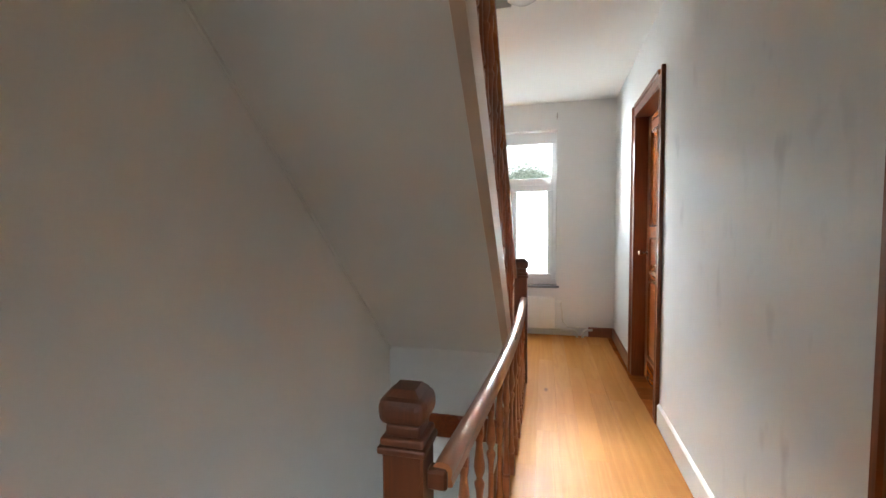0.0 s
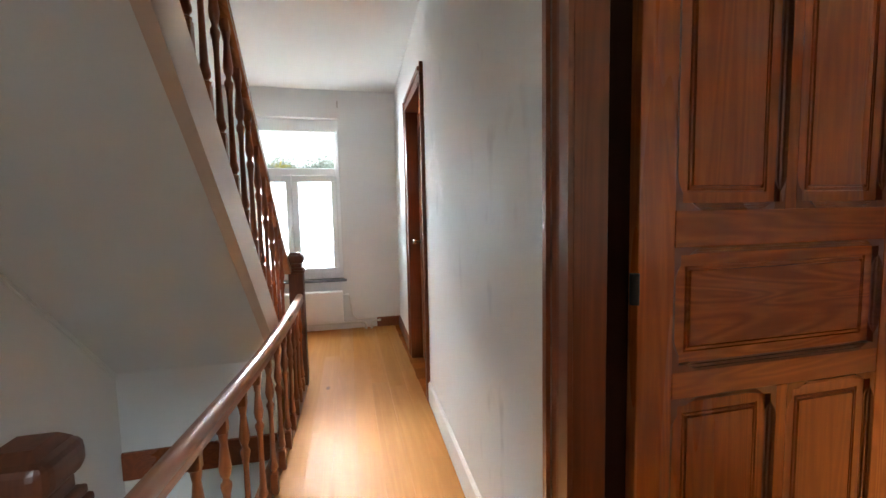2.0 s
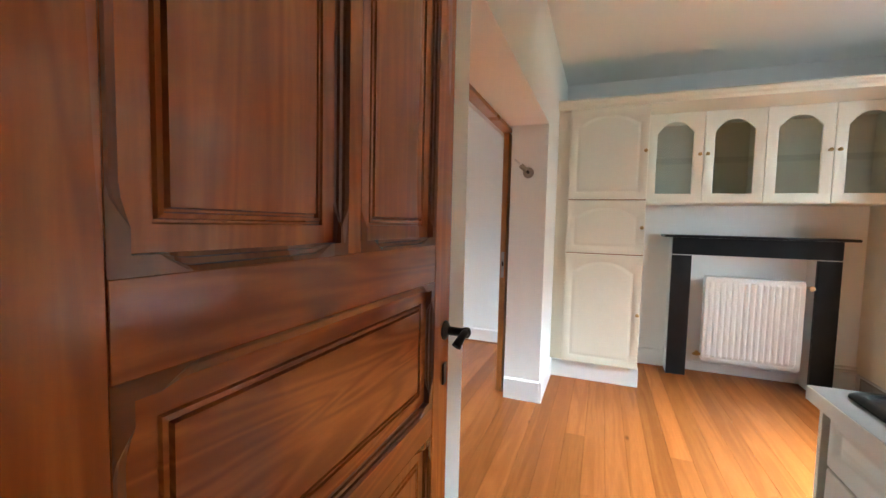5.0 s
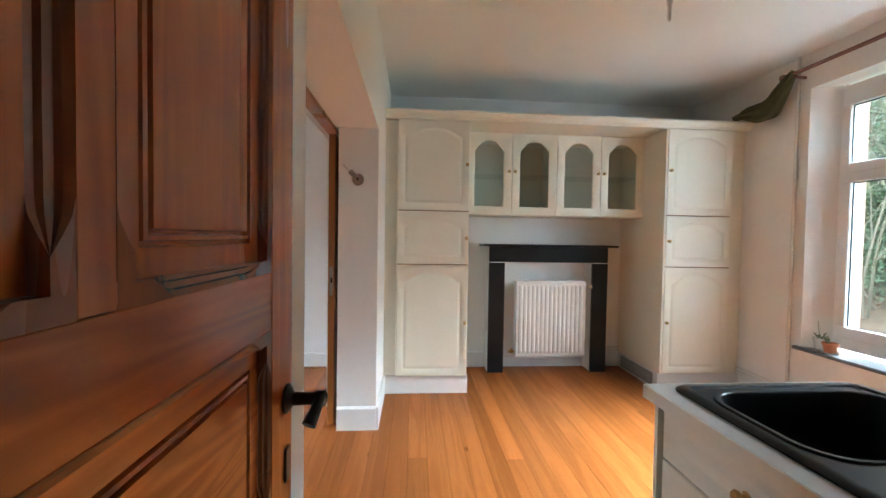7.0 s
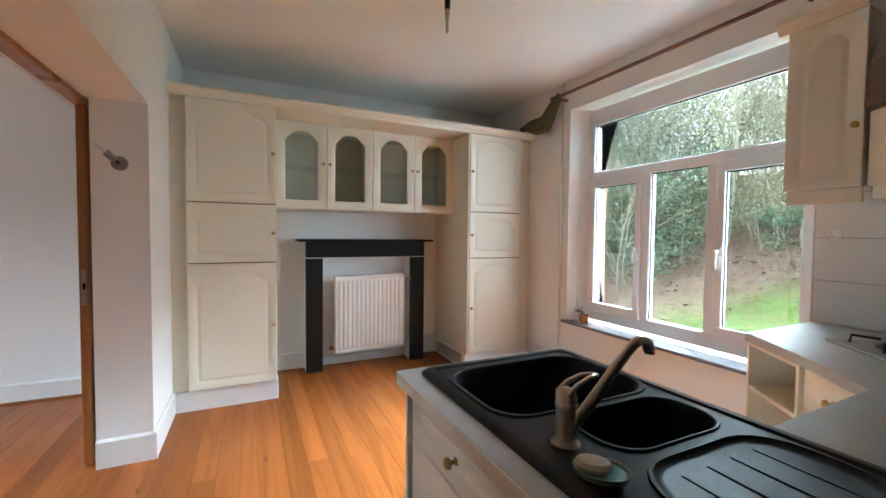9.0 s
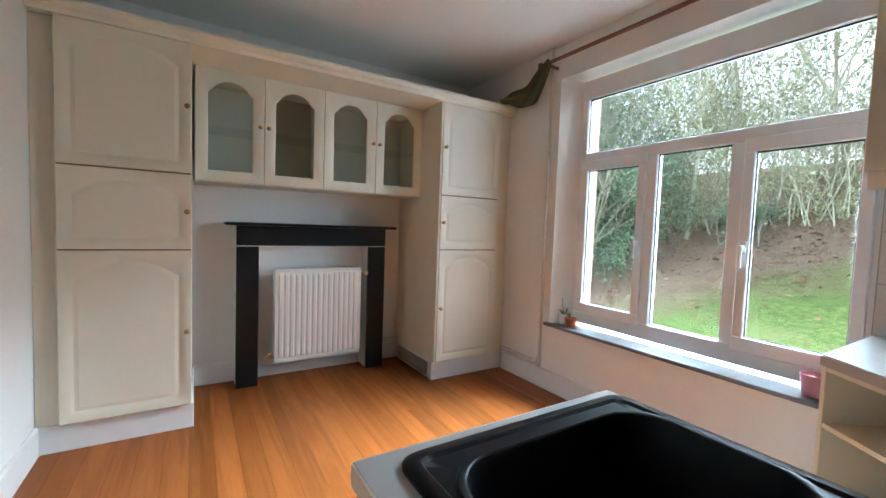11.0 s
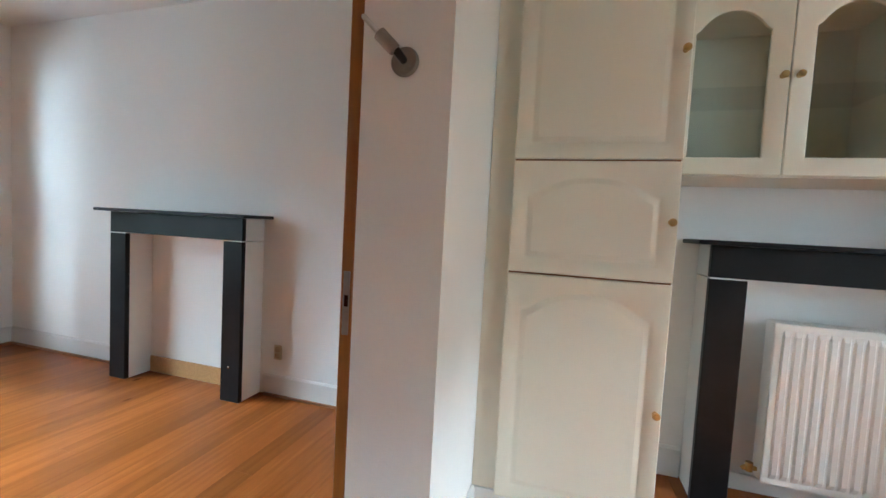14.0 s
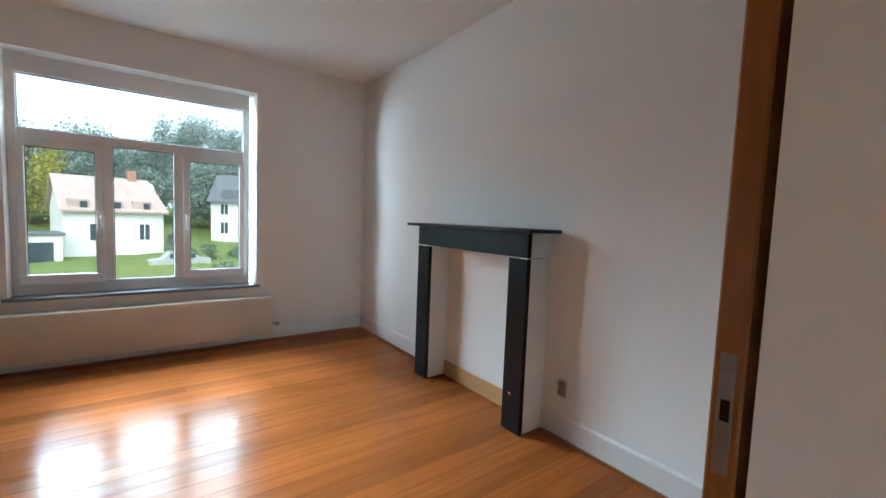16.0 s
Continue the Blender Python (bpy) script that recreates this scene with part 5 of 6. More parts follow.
hob = thing("hob", pose(1.245, -1.865, TOP - 0.002, 0, 0, 180 - 38), "steel gas hob with black pan supports set in the corner", "hob")
boxed("plate", (-0.29, 0.29, -0.25, 0.25, 0, 0.010), STEEL, hob, bevel=0.004)
for x, y in ((-0.15, -0.11), (0.15, -0.11), (-0.15, 0.12), (0.15, 0.12)):
    bm = bmesh.new()
    lathe(bm, [(0.045, 0.010), (0.045, 0.018), (0.032, 0.020), (0.030, 0.028), (0.004, 0.029)], (x, y, 0), 16)
    part("burner", bm, IRON, hob, "black burner cap", True)
    bm = bmesh.new()
    for a in range(4):
        c, s = math.cos(a * math.pi / 2 + 0.78), math.sin(a * math.pi / 2 + 0.78)
        tube(bm, [(x + 0.03 * c, y + 0.03 * s, 0.042), (x + 0.115 * c, y + 0.115 * s, 0.042), (x + 0.12 * c, y + 0.12 * s, 0.010)], 0.006, 6)
    part("pan_support", bm, IRON, hob, "black iron pan support", True)

# wall cabinets and hood over the south worktop
wc = thing("wall_cabinet", pose(1.846, -1.94, 0, 0, 0, 180), "cream wall cabinet with an arched door beside the window", "cabinet")
boxed("body", (0.001, 0.279, 0.022, 0.318, 1.56, 2.30), CREAM_IN, wc, bevel=0.001)
d = part("cabinet_door", field_door(0.278, 0.745, 0.055, inset=0.045), CREAM, wc, smooth=True, at=Matrix.Translation((0.001, 0, 1.557)))
knob(d, 0.255, 0.26)
boxed("light_rail", (0.012, 0.279, 0.012, 0.03, 1.49, 1.556), CREAM, wc, "cream light rail", 0.002)
bm = bmesh.new()
slab(bm, [(0.31, 2.304), (0.0, 2.304), (-0.02, 2.33), (-0.035, 2.345), (-0.04, 2.372), (0.31, 2.372)], "x", -0.04, 0.279)
part("cornice", bm, CREAM, wc)
hood = thing("cooker_hood", pose(1.545, -1.90, 0, 0, 0, 180 - 38), "brown enamelled cooker hood over the hob", "cooker hood")
bm = bmesh.new()
slab(bm, [(0.0, 1.88), (0.30, 1.88), (0.30, 2.38), (0.12, 2.38), (0.0, 2.05)], "x", 0.0, 0.46)
part("body", bm, HOOD, hood)
boxed("front_rail", (-0.006, 0.466, -0.012, 0.006, 1.868, 1.905), HOOD, hood, bevel=0.004)
lower = thing("wall_cabinet", pose(1.555, -1.955, 0, 0, 0, 180 - 38), "cream corner wall cabinet under the cooker hood", "cabinet")
boxed("body", (0.0, 0.46, 0.021, 0.14, 1.50, 1.865), CREAM_IN, lower, bevel=0.001)
d = part("cabinet_door", field_door(0.46, 0.31, 0.0, inset=0.045), CREAM, lower, smooth=True, at=Matrix.Translation((0, 0, 1.556)))

backing = built("wall_tile_backing", (lambda b: (box(b, KIT_W + 0.001, 1.848, SOUTH + 0.0005, SOUTH + 0.004, TOP + 0.002, 1.55), b)[1])(bmesh.new()), GROUT, "grey grout bed behind the wall tiles")
tile_mesh = None
TILE_W = 0.295
k = 0
x = 1.846
while x > KIT_W + 0.05:
    for r in range(3):
        z = TOP + 0.004 + r * 0.218
        if tile_mesh is None:
            bm = bmesh.new()
            box(bm, 0, TILE_W - 0.003, 0, 0.006, 0, 0.2145, 0.0015)
            tile_mesh = finish(bm, "tile", TILE)
        ob = new("tile", tile_mesh)
        ob.parent = backing
        ob.matrix_basis = pose(x - TILE_W, SOUTH + 0.004, z)
    x -= TILE_W
sock = thing("wall_socket", pose(1.76, SOUTH + 0.0105, 1.36, 0, 0, 180), "round white wall outlet on the tiles", "socket")
bm = bmesh.new()
lathe(bm, [(0.03, 0), (0.03, 0.006), (0.025, 0.010), (0.02, 0.010), (0.016, 0.004)], (0, 0, 0), 20, pose(0, 0, 0, 90))
part("plate", bm, WHITE_PLASTIC, sock, smooth=True)

# ---- kitchen: small things ----
pend = thing("pendant_bulb", pose(2.745, -0.567, KIT_H), "bare bulb in a black lamp holder hanging from the ceiling", "lamp")
bm = bmesh.new()
lathe(bm, [(0.035, 0), (0.033, -0.015), (0.012, -0.03), (0.004, -0.032)], (0, 0, 0), 14)
part("ceiling_rose", bm, WHITE_PLASTIC, pend, "white ceiling rose", True)
bm = bmesh.new()
tube(bm, [(0, 0, -0.03), (0.002, 0, -0.15)], 0.003, 6)
part("cord", bm, BLACK_PLASTIC, pend, "black lamp cord")
bm = bmesh.new()
lathe(bm, [(0.008, -0.145), (0.013, -0.152), (0.016, -0.165), (0.016, -0.215), (0.014, -0.222)], (0, 0, 0), 14)
part("lamp_holder", bm, BLACK_PLASTIC, pend, "black lamp holder", True)
bm = bmesh.new()
lathe(bm, [(0.012, -0.222), (0.014, -0.24), (0.0135, -0.255), (0.009, -0.27), (0.0085, -0.30), (0.008, -0.335), (0.004, -0.345)], (0, 0, 0), 14)
part("bulb", bm, CERAMIC, pend, "slim frosted bulb", True)

spot = thing("wall_spotlight", pose(3.608, 1.040, 1.712), "brushed steel wall spotlight with a slim bulb", "lamp")
bm = bmesh.new()
lathe(bm, [(0.040, 0), (0.040, 0.006), (0.036, 0.012), (0.012, 0.015)], (0, 0, 0), 24, pose(0, 0, 0, 0, -90))
part("base", bm, STEEL, spot, "round steel base", True)
bm = bmesh.new()
tube(bm, [(-0.012, 0, 0), (-0.05, 0, 0.004), (-0.062, 0.006, 0.012)], 0.011, 10)
part("joint", bm, IRON, spot, "dark swivel joint", True)
bm = bmesh.new()
aim = Vector((-0.25, 0.62, 0.62)).to_track_quat("Z", "Y").to_matrix().to_4x4()
lathe(bm, [(0.015, -0.010), (0.018, -0.007), (0.018, 0.048), (0.0155, 0.050), (0.0155, 0.042)], (-0.066, 0.010, 0.012), 18, aim)
part("head", bm, STEEL, spot, "steel spotlight head", True)
bm = bmesh.new()
lathe(bm, [(0.007, 0.0), (0.007, 0.05), (0.003, 0.055)], Vector((-0.066, 0.010, 0.012)) + aim.to_3x3() @ Vector((0, 0, 0.055)), 12, aim)
part("bulb", bm, CERAMIC, spot, "slim white bulb", True)

rod = thing("curtain_rod", pose(0, 0, 0), "brown wooden curtain rod above the garden window", "curtain rod")
bm = bmesh.new()
tube(bm, [(1.80, -2.17, 2.595), (3.78, -2.17, 2.60)], 0.014, 10)
part("rod", bm, ROD_WOOD, rod, smooth=True)
bm = bmesh.new()
lathe(bm, [(0.014, 0), (0.024, 0.01), (0.026, 0.03), (0.014, 0.045)], (3.77, -2.17, 2.60), 12, pose(0, 0, 0, 0, 90))
part("finial", bm, ROD_WOOD, rod, "turned wooden finial", True)
for x in (1.9, 3.70):
    bm = bmesh.new()
    box(bm, x - 0.008, x + 0.008, -2.268, -2.155, 2.565, 2.583, 0.002)
    part("bracket", bm, ROD_WOOD, rod, "small wooden bracket")
bm = bmesh.new()
cloth = []
for i in range(25):
    s = i / 24
    c = Vector((3.70 + 0.50 * s ** 0.9, -2.17 + 0.05 * s, 2.60 - 0.40 * s + 0.19 * math.sin(math.pi * s) * -0.5 + 0.20 * max(0, s - 0.62) ** 1.2))
    c.z = max(c.z, 2.395 + 0.012 * math.sin(9 * s))
    wide = 0.028 + 0.042 * math.sin(math.pi * min(1, s * 1.15)) ** 0.8
    ring = []
    for k in range(18):
        a = 2 * math.pi * k / 18
        fold = 1 + 0.22 * math.sin(5 * a + 3 * s) + 0.12 * math.sin(9 * a - 7 * s)
        p = c + Vector((0.35 * wide * fold * math.cos(a), 0.75 * wide * fold * math.sin(a), wide * fold * math.cos(a)))
        if p.x > 4.14:
            p.z = max(p.z, 2.376)
        ring.append(bm.verts.new(p))
    cloth.append(ring)
for a, b in zip(cloth, cloth[1:]):
    for k in range(18):
        bm.faces.new((a[k], a[(k + 1) % 18], b[(k + 1) % 18], b[k]))
bm.faces.new(cloth[0])
bm.faces.new(cloth[-1])
tagged(new("curtain", finish(bm, "curtain", OLIVE, True)), "olive green curtain bunched onto the cabinet top", "curtain")


def flower_pot(m, label, material, r, h, saucer, leaves):
    ob = thing("flower_pot", m, label, "plant pot", "pots on the sill")
    bm = bmesh.new()
    lathe(bm, [(r * 0.72, 0.006), (r * 0.95, h * 0.8), (r * 1.05, h * 0.8), (r * 1.05, h), (r * 0.92, h), (r * 0.85, h * 0.85)], (0, 0, 0), 20)
    part("pot", bm, material, ob, smooth=True)
    if saucer:
        bm = bmesh.new()
        lathe(bm, [(r * 0.9, 0), (r * 1.2, 0.010), (r * 1.15, 0.010), (r * 0.8, 0.004)], (0, 0, 0), 20)
        part("saucer", bm, CERAMIC, ob, "pale saucer", True)
    bm = bmesh.new()
    lathe(bm, [(r * 0.85, h * 0.84), (r * 0.5, h * 0.87), (r * 0.1, h * 0.88)], (0, 0, 0), 14)
    part("soil", bm, SOIL, ob, "dark potting soil", True)
    rng = random.Random(int(1000 * r))
    for k in range(leaves):
        a, tall = rng.uniform(0, 6.28), rng.uniform(0.03, 0.075)
        bm = bmesh.new()
        base = Vector((0.3 * r * math.cos(a), 0.3 * r * math.sin(a), h * 0.86))
        tip = base + Vector((0.035 * math.cos(a), 0.035 * math.sin(a), tall))
        sidev = Vector((-math.sin(a), math.cos(a), 0)) * 0.009
        mid = (base + tip) / 2 + Vector((0, 0, 0.01))
        v = [bm.verts.new(p) for p in (base, mid - sidev, tip, mid + sidev, mid + Vector((0, 0, 0.004)))]
        for i in range(4):
            bm.faces.new((v[i], v[(i + 1) % 4], v[4]))
        part("leaf", bm, IVY, ob)
    return ob


pot = flower_pot(pose(3.575, -2.335, 0.55), "white ceramic pot with a small succulent on the sill", CERAMIC, 0.042, 0.085, False, 7)
bm = bmesh.new()
tube(bm, [(0.0, 0, 0.07), (0.012, 0, 0.14), (0.02, 0.004, 0.21)], 0.002, 5)
part("stem", bm, IVY, pot, "thin dry stem")
flower_pot(pose(3.475, -2.305, 0.55), "terracotta pot on a saucer with a small cactus", TERRACOTTA, 0.045, 0.075, True, 6)

mug = thing("flower_pot", pose(2.035, -2.335, 0.55), "pink glazed pot holding a small green plant on the sill", "plant pot", "pots on the sill")
bm = bmesh.new()
lathe(bm, [(0.036, 0.0), (0.044, 0.008), (0.052, 0.085), (0.055, 0.105), (0.051, 0.105), (0.047, 0.085)], (0, 0, 0), 22)
part("pot", bm, PINK_GLAZE, mug, smooth=True)
bm = bmesh.new()
lathe(bm, [(0.047, 0.084), (0.03, 0.088), (0.004, 0.089)], (0, 0, 0), 16)
part("soil", bm, SOIL, mug, "dark potting soil", True)
flower_pot(pose(1.925, -2.325, 0.55), "pale dish with a squat green plant on the sill", CERAMIC, 0.050, 0.050, True, 9)

# ---- living room and hall: small things ----
outlet = thing("wall_socket", pose(EAST - 0.001, 2.505, 0.262, 0, 0, -90), "ivory double wall socket beside the fireplace", "socket")
boxed("plate", (0, 0.062, -0.012, 0, 0, 0.105), IVORY, outlet, bevel=0.004)
for z in (0.03, 0.075):
    bm = bmesh.new()
    lathe(bm, [(0.018, 0), (0.018, 0.001), (0.015, 0.0012), (0.014, -0.001)], (0.031, -0.012, z), 16, pose(0, 0, 0, 90))
    part("outlet", bm, BEAD_WOOD, outlet, "brown round socket", True)

lamp = thing("ceiling_light", pose(-0.30, 2.47, HALL_H), "white round ceiling light in the hall", "lamp")
bm = bmesh.new()
lathe(bm, [(0.11, 0), (0.11, -0.02), (0.10, -0.03)], (0, 0, 0), 24)
part("base", bm, WHITE_PLASTIC, lamp, smooth=True)
bm = bmesh.new()
lathe(bm, [(0.10, -0.03), (0.095, -0.05), (0.06, -0.075), (0.01, -0.085)], (0, 0, 0), 24)
part("diffuser", bm, CERAMIC, lamp, "opal diffuser", True)
hook = thing("curtain_hook", pose(-0.03, HALL_N - 0.001, 2.51), "small grey metal hook beside the hall window", "hook")
boxed("plate", (-0.006, 0.006, -0.004, 0, 0, 0.06), STEEL, hook, bevel=0.001)
bm = bmesh.new()
tube(bm, [(0, -0.004, 0.045), (0, -0.035, 0.042), (0, -0.04, 0.05), (0, -0.038, 0.062)], 0.004, 8)
part("peg", bm, STEEL, hook, smooth=True)

# ---- outdoors ----


def lie(x, y):
    """Height of the ground: street to the north, rising garden to the south."""
    if y > -0.5:
        base = -3.3 - 0.02 * max(0, min(y - 8, 12)) + 0.9 * max(0.0, min(1.0, (y - 26) / 20)) + 0.10 * max(0.0, min(y - 46, 40))
    elif y > -3.0:
        base = -3.3 + 2.45 * (-0.5 - y) / 2.5
    else:
        up = -3.0 - y
        base = min(-0.85 + 0.30 * min(up, 11) + 0.62 * max(0, up - 11), 3.9)
    return base


def grid_steps():
    s = [-400, -200, -120, -80, -60, -45]
    s += [x for x in range(-36, -14, 3)] + [k * 0.7 - 14 for k in range(45)] + [x for x in range(19, 50, 4)]
    return s + [60, 80, 120, 200, 400]


gs = sorted(set(grid_steps()))
gy = sorted(set(gs) | {-3.2, -3.0, -2.5, -2.0, -1.4, -0.5})
bm = bmesh.new()
gv = [[bm.verts.new((x, y, lie(x, y) + (0.10 * noise.noise((x * 0.5, y * 0.5, 0)) if abs(y) > 3.6 else 0))) for x in gs] for y in gy]
for a, b in zip(gv, gv[1:]):
    for k in range(len(gs) - 1):
        bm.faces.new((a[k], a[k + 1], b[k + 1], b[k]))
ground_mat, nodes, links, b = principled("garden_ground", 0.95, 0, 0, 0.2)
at = nodes.new("ShaderNodeNewGeometry").outputs["Position"]
g1 = mixed(nodes, links, grain(nodes, links, at, 14, 5), (0.24, 0.30, 0.09), (0.13, 0.19, 0.05))
g1 = mixed(nodes, links, grain(nodes, links, at, 1.4, 4, 0.5, 0.8), g1, (0.30, 0.28, 0.13))
s1 = mixed(nodes, links, grain(nodes, links, at, 22, 6), (0.44, 0.31, 0.22), (0.20, 0.135, 0.095))
split = nodes.new("ShaderNodeSeparateXYZ")
links.new(at, split.inputs[0])
wob = nodes.new("ShaderNodeMath")
wob.operation, wob.inputs[1].default_value = "MULTIPLY_ADD", 2.2
links.new(grain(nodes, links, at, 0.9, 5, 0.2, 0.8), wob.inputs[0])
links.new(split.outputs["Y"], wob.inputs[2])
skew = nodes.new("ShaderNodeMath")
skew.operation, skew.inputs[1].default_value = "MULTIPLY_ADD", -1.5
links.new(split.outputs["X"], skew.inputs[0])
links.new(wob.outputs[0], skew.inputs[2])
litter = nodes.new("ShaderNodeMapRange")
litter.inputs["From Min"].default_value, litter.inputs["From Max"].default_value = -14.0, -11.8
litter.inputs["To Min"].default_value, litter.inputs["To Max"].default_value = 1.0, 0.0
links.new(skew.outputs[0], litter.inputs["Value"])
links.new(mixed(nodes, links, litter.outputs[0], g1, s1), b.inputs["Base Color"])
bumped(nodes, links, b, grain(nodes, links, at, 30, 4), 0.8, 0.05)
built("ground", bm, ground_mat, "sloping lawn with fallen leaves", True)


def leaf_cloud(name, centre, size, count, leaf, material, parent, seed, label="", flat=0.0):
    """A crown or thicket of single small leaves, denser inside, with gaps and an uneven outline."""
    rng = np.random.RandomState(seed)
    blobs = rng.uniform(-1, 1, (max(6, count // 220), 3))
    blobs /= np.maximum(1, np.linalg.norm(blobs, axis=1))[:, None]
    pick = blobs[rng.randint(0, len(blobs), count)]
    p = (pick + rng.normal(0, 0.17, (count, 3))) * np.array(size) + np.array(centre)
    u = rng.normal(0, 1, (count, 3))
    u /= np.linalg.norm(u, axis=1)[:, None]
    w = np.cross(u, rng.normal(0, 1, (count, 3)))
    w /= np.linalg.norm(w, axis=1)[:, None]
    s = leaf * rng.uniform(0.45, 1.15, (count, 1))
    quad = np.stack([p - u * s, p + w * s * 0.55, p + u * s, p - w * s * 0.55], 1).reshape(-1, 3)
    me = bpy.data.meshes.new(name)
    me.from_pydata(quad.tolist(), [], np.arange(4 * count).reshape(-1, 4).tolist())
    me.materials.append(material)
    ob = new(name, me)
    ob.parent = parent
    return tagged(ob, label)


def limbs(bm, base, height, lean, rng, spread, depth=3, radius=0.1):
    def grow(p, d, length, r, level):
        pts, radii = [p], [r]
        for k in range(4):
            d = (d + Vector((rng.uniform(-0.22, 0.22), rng.uniform(-0.22, 0.22), rng.uniform(-0.05, 0.15)))).normalized()
            p = p + d * length / 4
            pts.append(p)
            radii.append(r * (1 - 0.14 * (k + 1)))
            if level and k > 0:
                for _ in range(2 if level > 1 else 1):
                    out = (d + Vector((rng.uniform(-1, 1), rng.uniform(-1, 1), rng.uniform(-0.2, 0.7))) * spread).normalized()
                    grow(p, out, length * rng.uniform(0.45, 0.7), r * 0.5, level - 1)
        tube(bm, pts, radii, 5 if level > 1 else 4)
    grow(Vector(base), Vector(lean).normalized(), height, radius, depth)


def tree(name, x, y, height, spread, material, count, leaf, seed, label, group, crown=0.55, radius=0.12, depth=3, bark=None):
    rng = random.Random(seed)
    ob = thing(name, pose(x, y, lie(x, y) - 0.1), label, "tree", group)
    bm = bmesh.new()
    limbs(bm, (0, 0, 0), height * (0.8 if depth > 1 else 0.55), (rng.uniform(-0.15, 0.15), rng.uniform(-0.15, 0.15), 1), rng, 0.9, depth, radius)
    part("trunk", bm, bark or BARK, ob, "grey-brown trunk and limbs", True)
    if count:
        leaf_cloud("crown", (0, 0, height * (1 - crown / 2)), (spread, spread, height * crown / 2), count, leaf, material, ob, seed)
    return ob


# garden thicket on the bank
for k, (x, y, w, h, n, mat, leaf) in enumerate((
        (7.0, -7.0, 1.1, 1.5, 7000, IVY, 0.045), (8.3, -7.6, 1.4, 2.0, 8000, IVY, 0.05), (7.1, -8.8, 1.1, 1.7, 7000, IVY, 0.045), (9.8, -7.4, 1.6, 2.2, 7000, IVY, 0.055), (9.2, -9.8, 1.8, 2.4, 8000, IVY, 0.055),
        (6.3, -10.6, 1.2, 1.7, 6500, TWIG_LEAF, 0.045), (5.2, -11.6, 1.3, 1.6, 6500, TWIG_LEAF, 0.045), (4.0, -12.2, 1.4, 1.5, 6500, TWIG_LEAF, 0.045), (2.6, -12.8, 1.5, 1.5, 6000, TWIG_LEAF, 0.05),
        (1.0, -13.2, 1.6, 1.5, 5000, TWIG_LEAF, 0.05), (7.4, -14.2, 2.2, 3.6, 9000, TWIG_LEAF, 0.055), (4.4, -15.2, 2.4, 3.4, 9000, TWIG_LEAF, 0.055), (1.2, -15.8, 2.6, 3.2, 8000, TWIG_LEAF, 0.055), (10.6, -14.0, 2.4, 4.0, 8000, TWIG_LEAF, 0.06), (7.8, -11.8, 1.7, 2.4, 7000, TWIG_LEAF, 0.05), (11.2, -11.0, 2.0, 2.6, 6000, IVY, 0.06), (5.3, -9.7, 0.6, 0.55, 2200, IVY, 0.04))):
    bush = thing("bush", pose(x, y, lie(x, y) - 0.15), "ivy-covered evergreen thicket on the garden bank" if mat is IVY else "pale tangled thicket on the garden bank", "bush", "garden thicket")
    bm = bmesh.new()
    rng = random.Random(k + 5)
    for _ in range(6 if mat is IVY else 16):
        limbs(bm, (rng.uniform(-w, w) * 0.8, rng.uniform(-w, w) * 0.8, 0), h * rng.uniform(1.2, 1.7), (rng.uniform(-0.5, 0.5), rng.uniform(-0.5, 0.5), 1), rng, 1.0, 2, 0.026 if mat is IVY else 0.017)
    part("stems", bm, BARK if mat is IVY else TWIG, bush, "tangled grey stems" if mat is IVY else "tangled pale twigs", True)
    leaf_cloud("leaves", (0, 0, h * 0.85), (w, w, h * 0.9), n if mat is IVY else int(n * 0.7), leaf * 0.9, mat, bush, 40 + k)
for k, (x, y, h) in enumerate(((6.6, -9.9, 6.5), (8.2, -10.6, 7.5), (5.6, -11.4, 7.0), (4.4, -12.6, 7.5), (9.9, -11.6, 8.0), (6.9, -13.4, 8.5), (3.0, -13.4, 7.5), (5.2, -14.6, 8.5), (8.6, -14.4, 9.0), (1.2, -14.2, 7.5), (11.6, -13.0, 8.5))):
    tree("tree", x, y, h, 1.7, TWIG_LEAF, 1500, 0.065, 60 + k, "bare winter tree with pale lichen twigs", "garden trees", 0.75, 0.06, 3, TWIG)

# fallen leaves strewn over the edge of the lawn
rng = np.random.RandomState(77)
count = 5200
px, py = rng.uniform(1.5, 11.0, count), rng.uniform(-12.5, -5.2, count)
keep = (py - 1.5 * (px - 3.0) + rng.normal(0, 1.6, count)) < -9.0
px, py = px[keep], py[keep]
base = np.array([[a, b, lie(a, b) + 0.10 * noise.noise((a * 0.5, b * 0.5, 0)) + 0.035] for a, b in zip(px, py)])
turn = rng.uniform(0, 6.283, len(base))
size = rng.uniform(0.03, 0.065, (len(base), 1))
u = np.stack([np.cos(turn), np.sin(turn), rng.uniform(-0.3, 0.5, len(base))], 1) * size
w = np.stack([-np.sin(turn), np.cos(turn), rng.uniform(-0.4, 0.4, len(base))], 1) * size * 0.6
quad = np.stack([base - u, base + w, base + u, base - w], 1).reshape(-1, 3)
me = bpy.data.meshes.new("fallen_leaves")
me.from_pydata(quad.tolist(), [], np.arange(len(quad)).reshape(-1, 4).tolist())
me.materials.append(LITTER_LEAF)
tagged(new("fallen_leaves", me), "brown fallen leaves scattered on the garden bank", "leaves", kind="stuff")

# street side: road, houses, car and wood
bm = bmesh.new()
box(bm, -150, 150, 31.0, 36.0, -3.52, -3.40)
tagged(new("road", finish(bm, "road", ASPHALT)), "grey asphalt road", kind="structure")


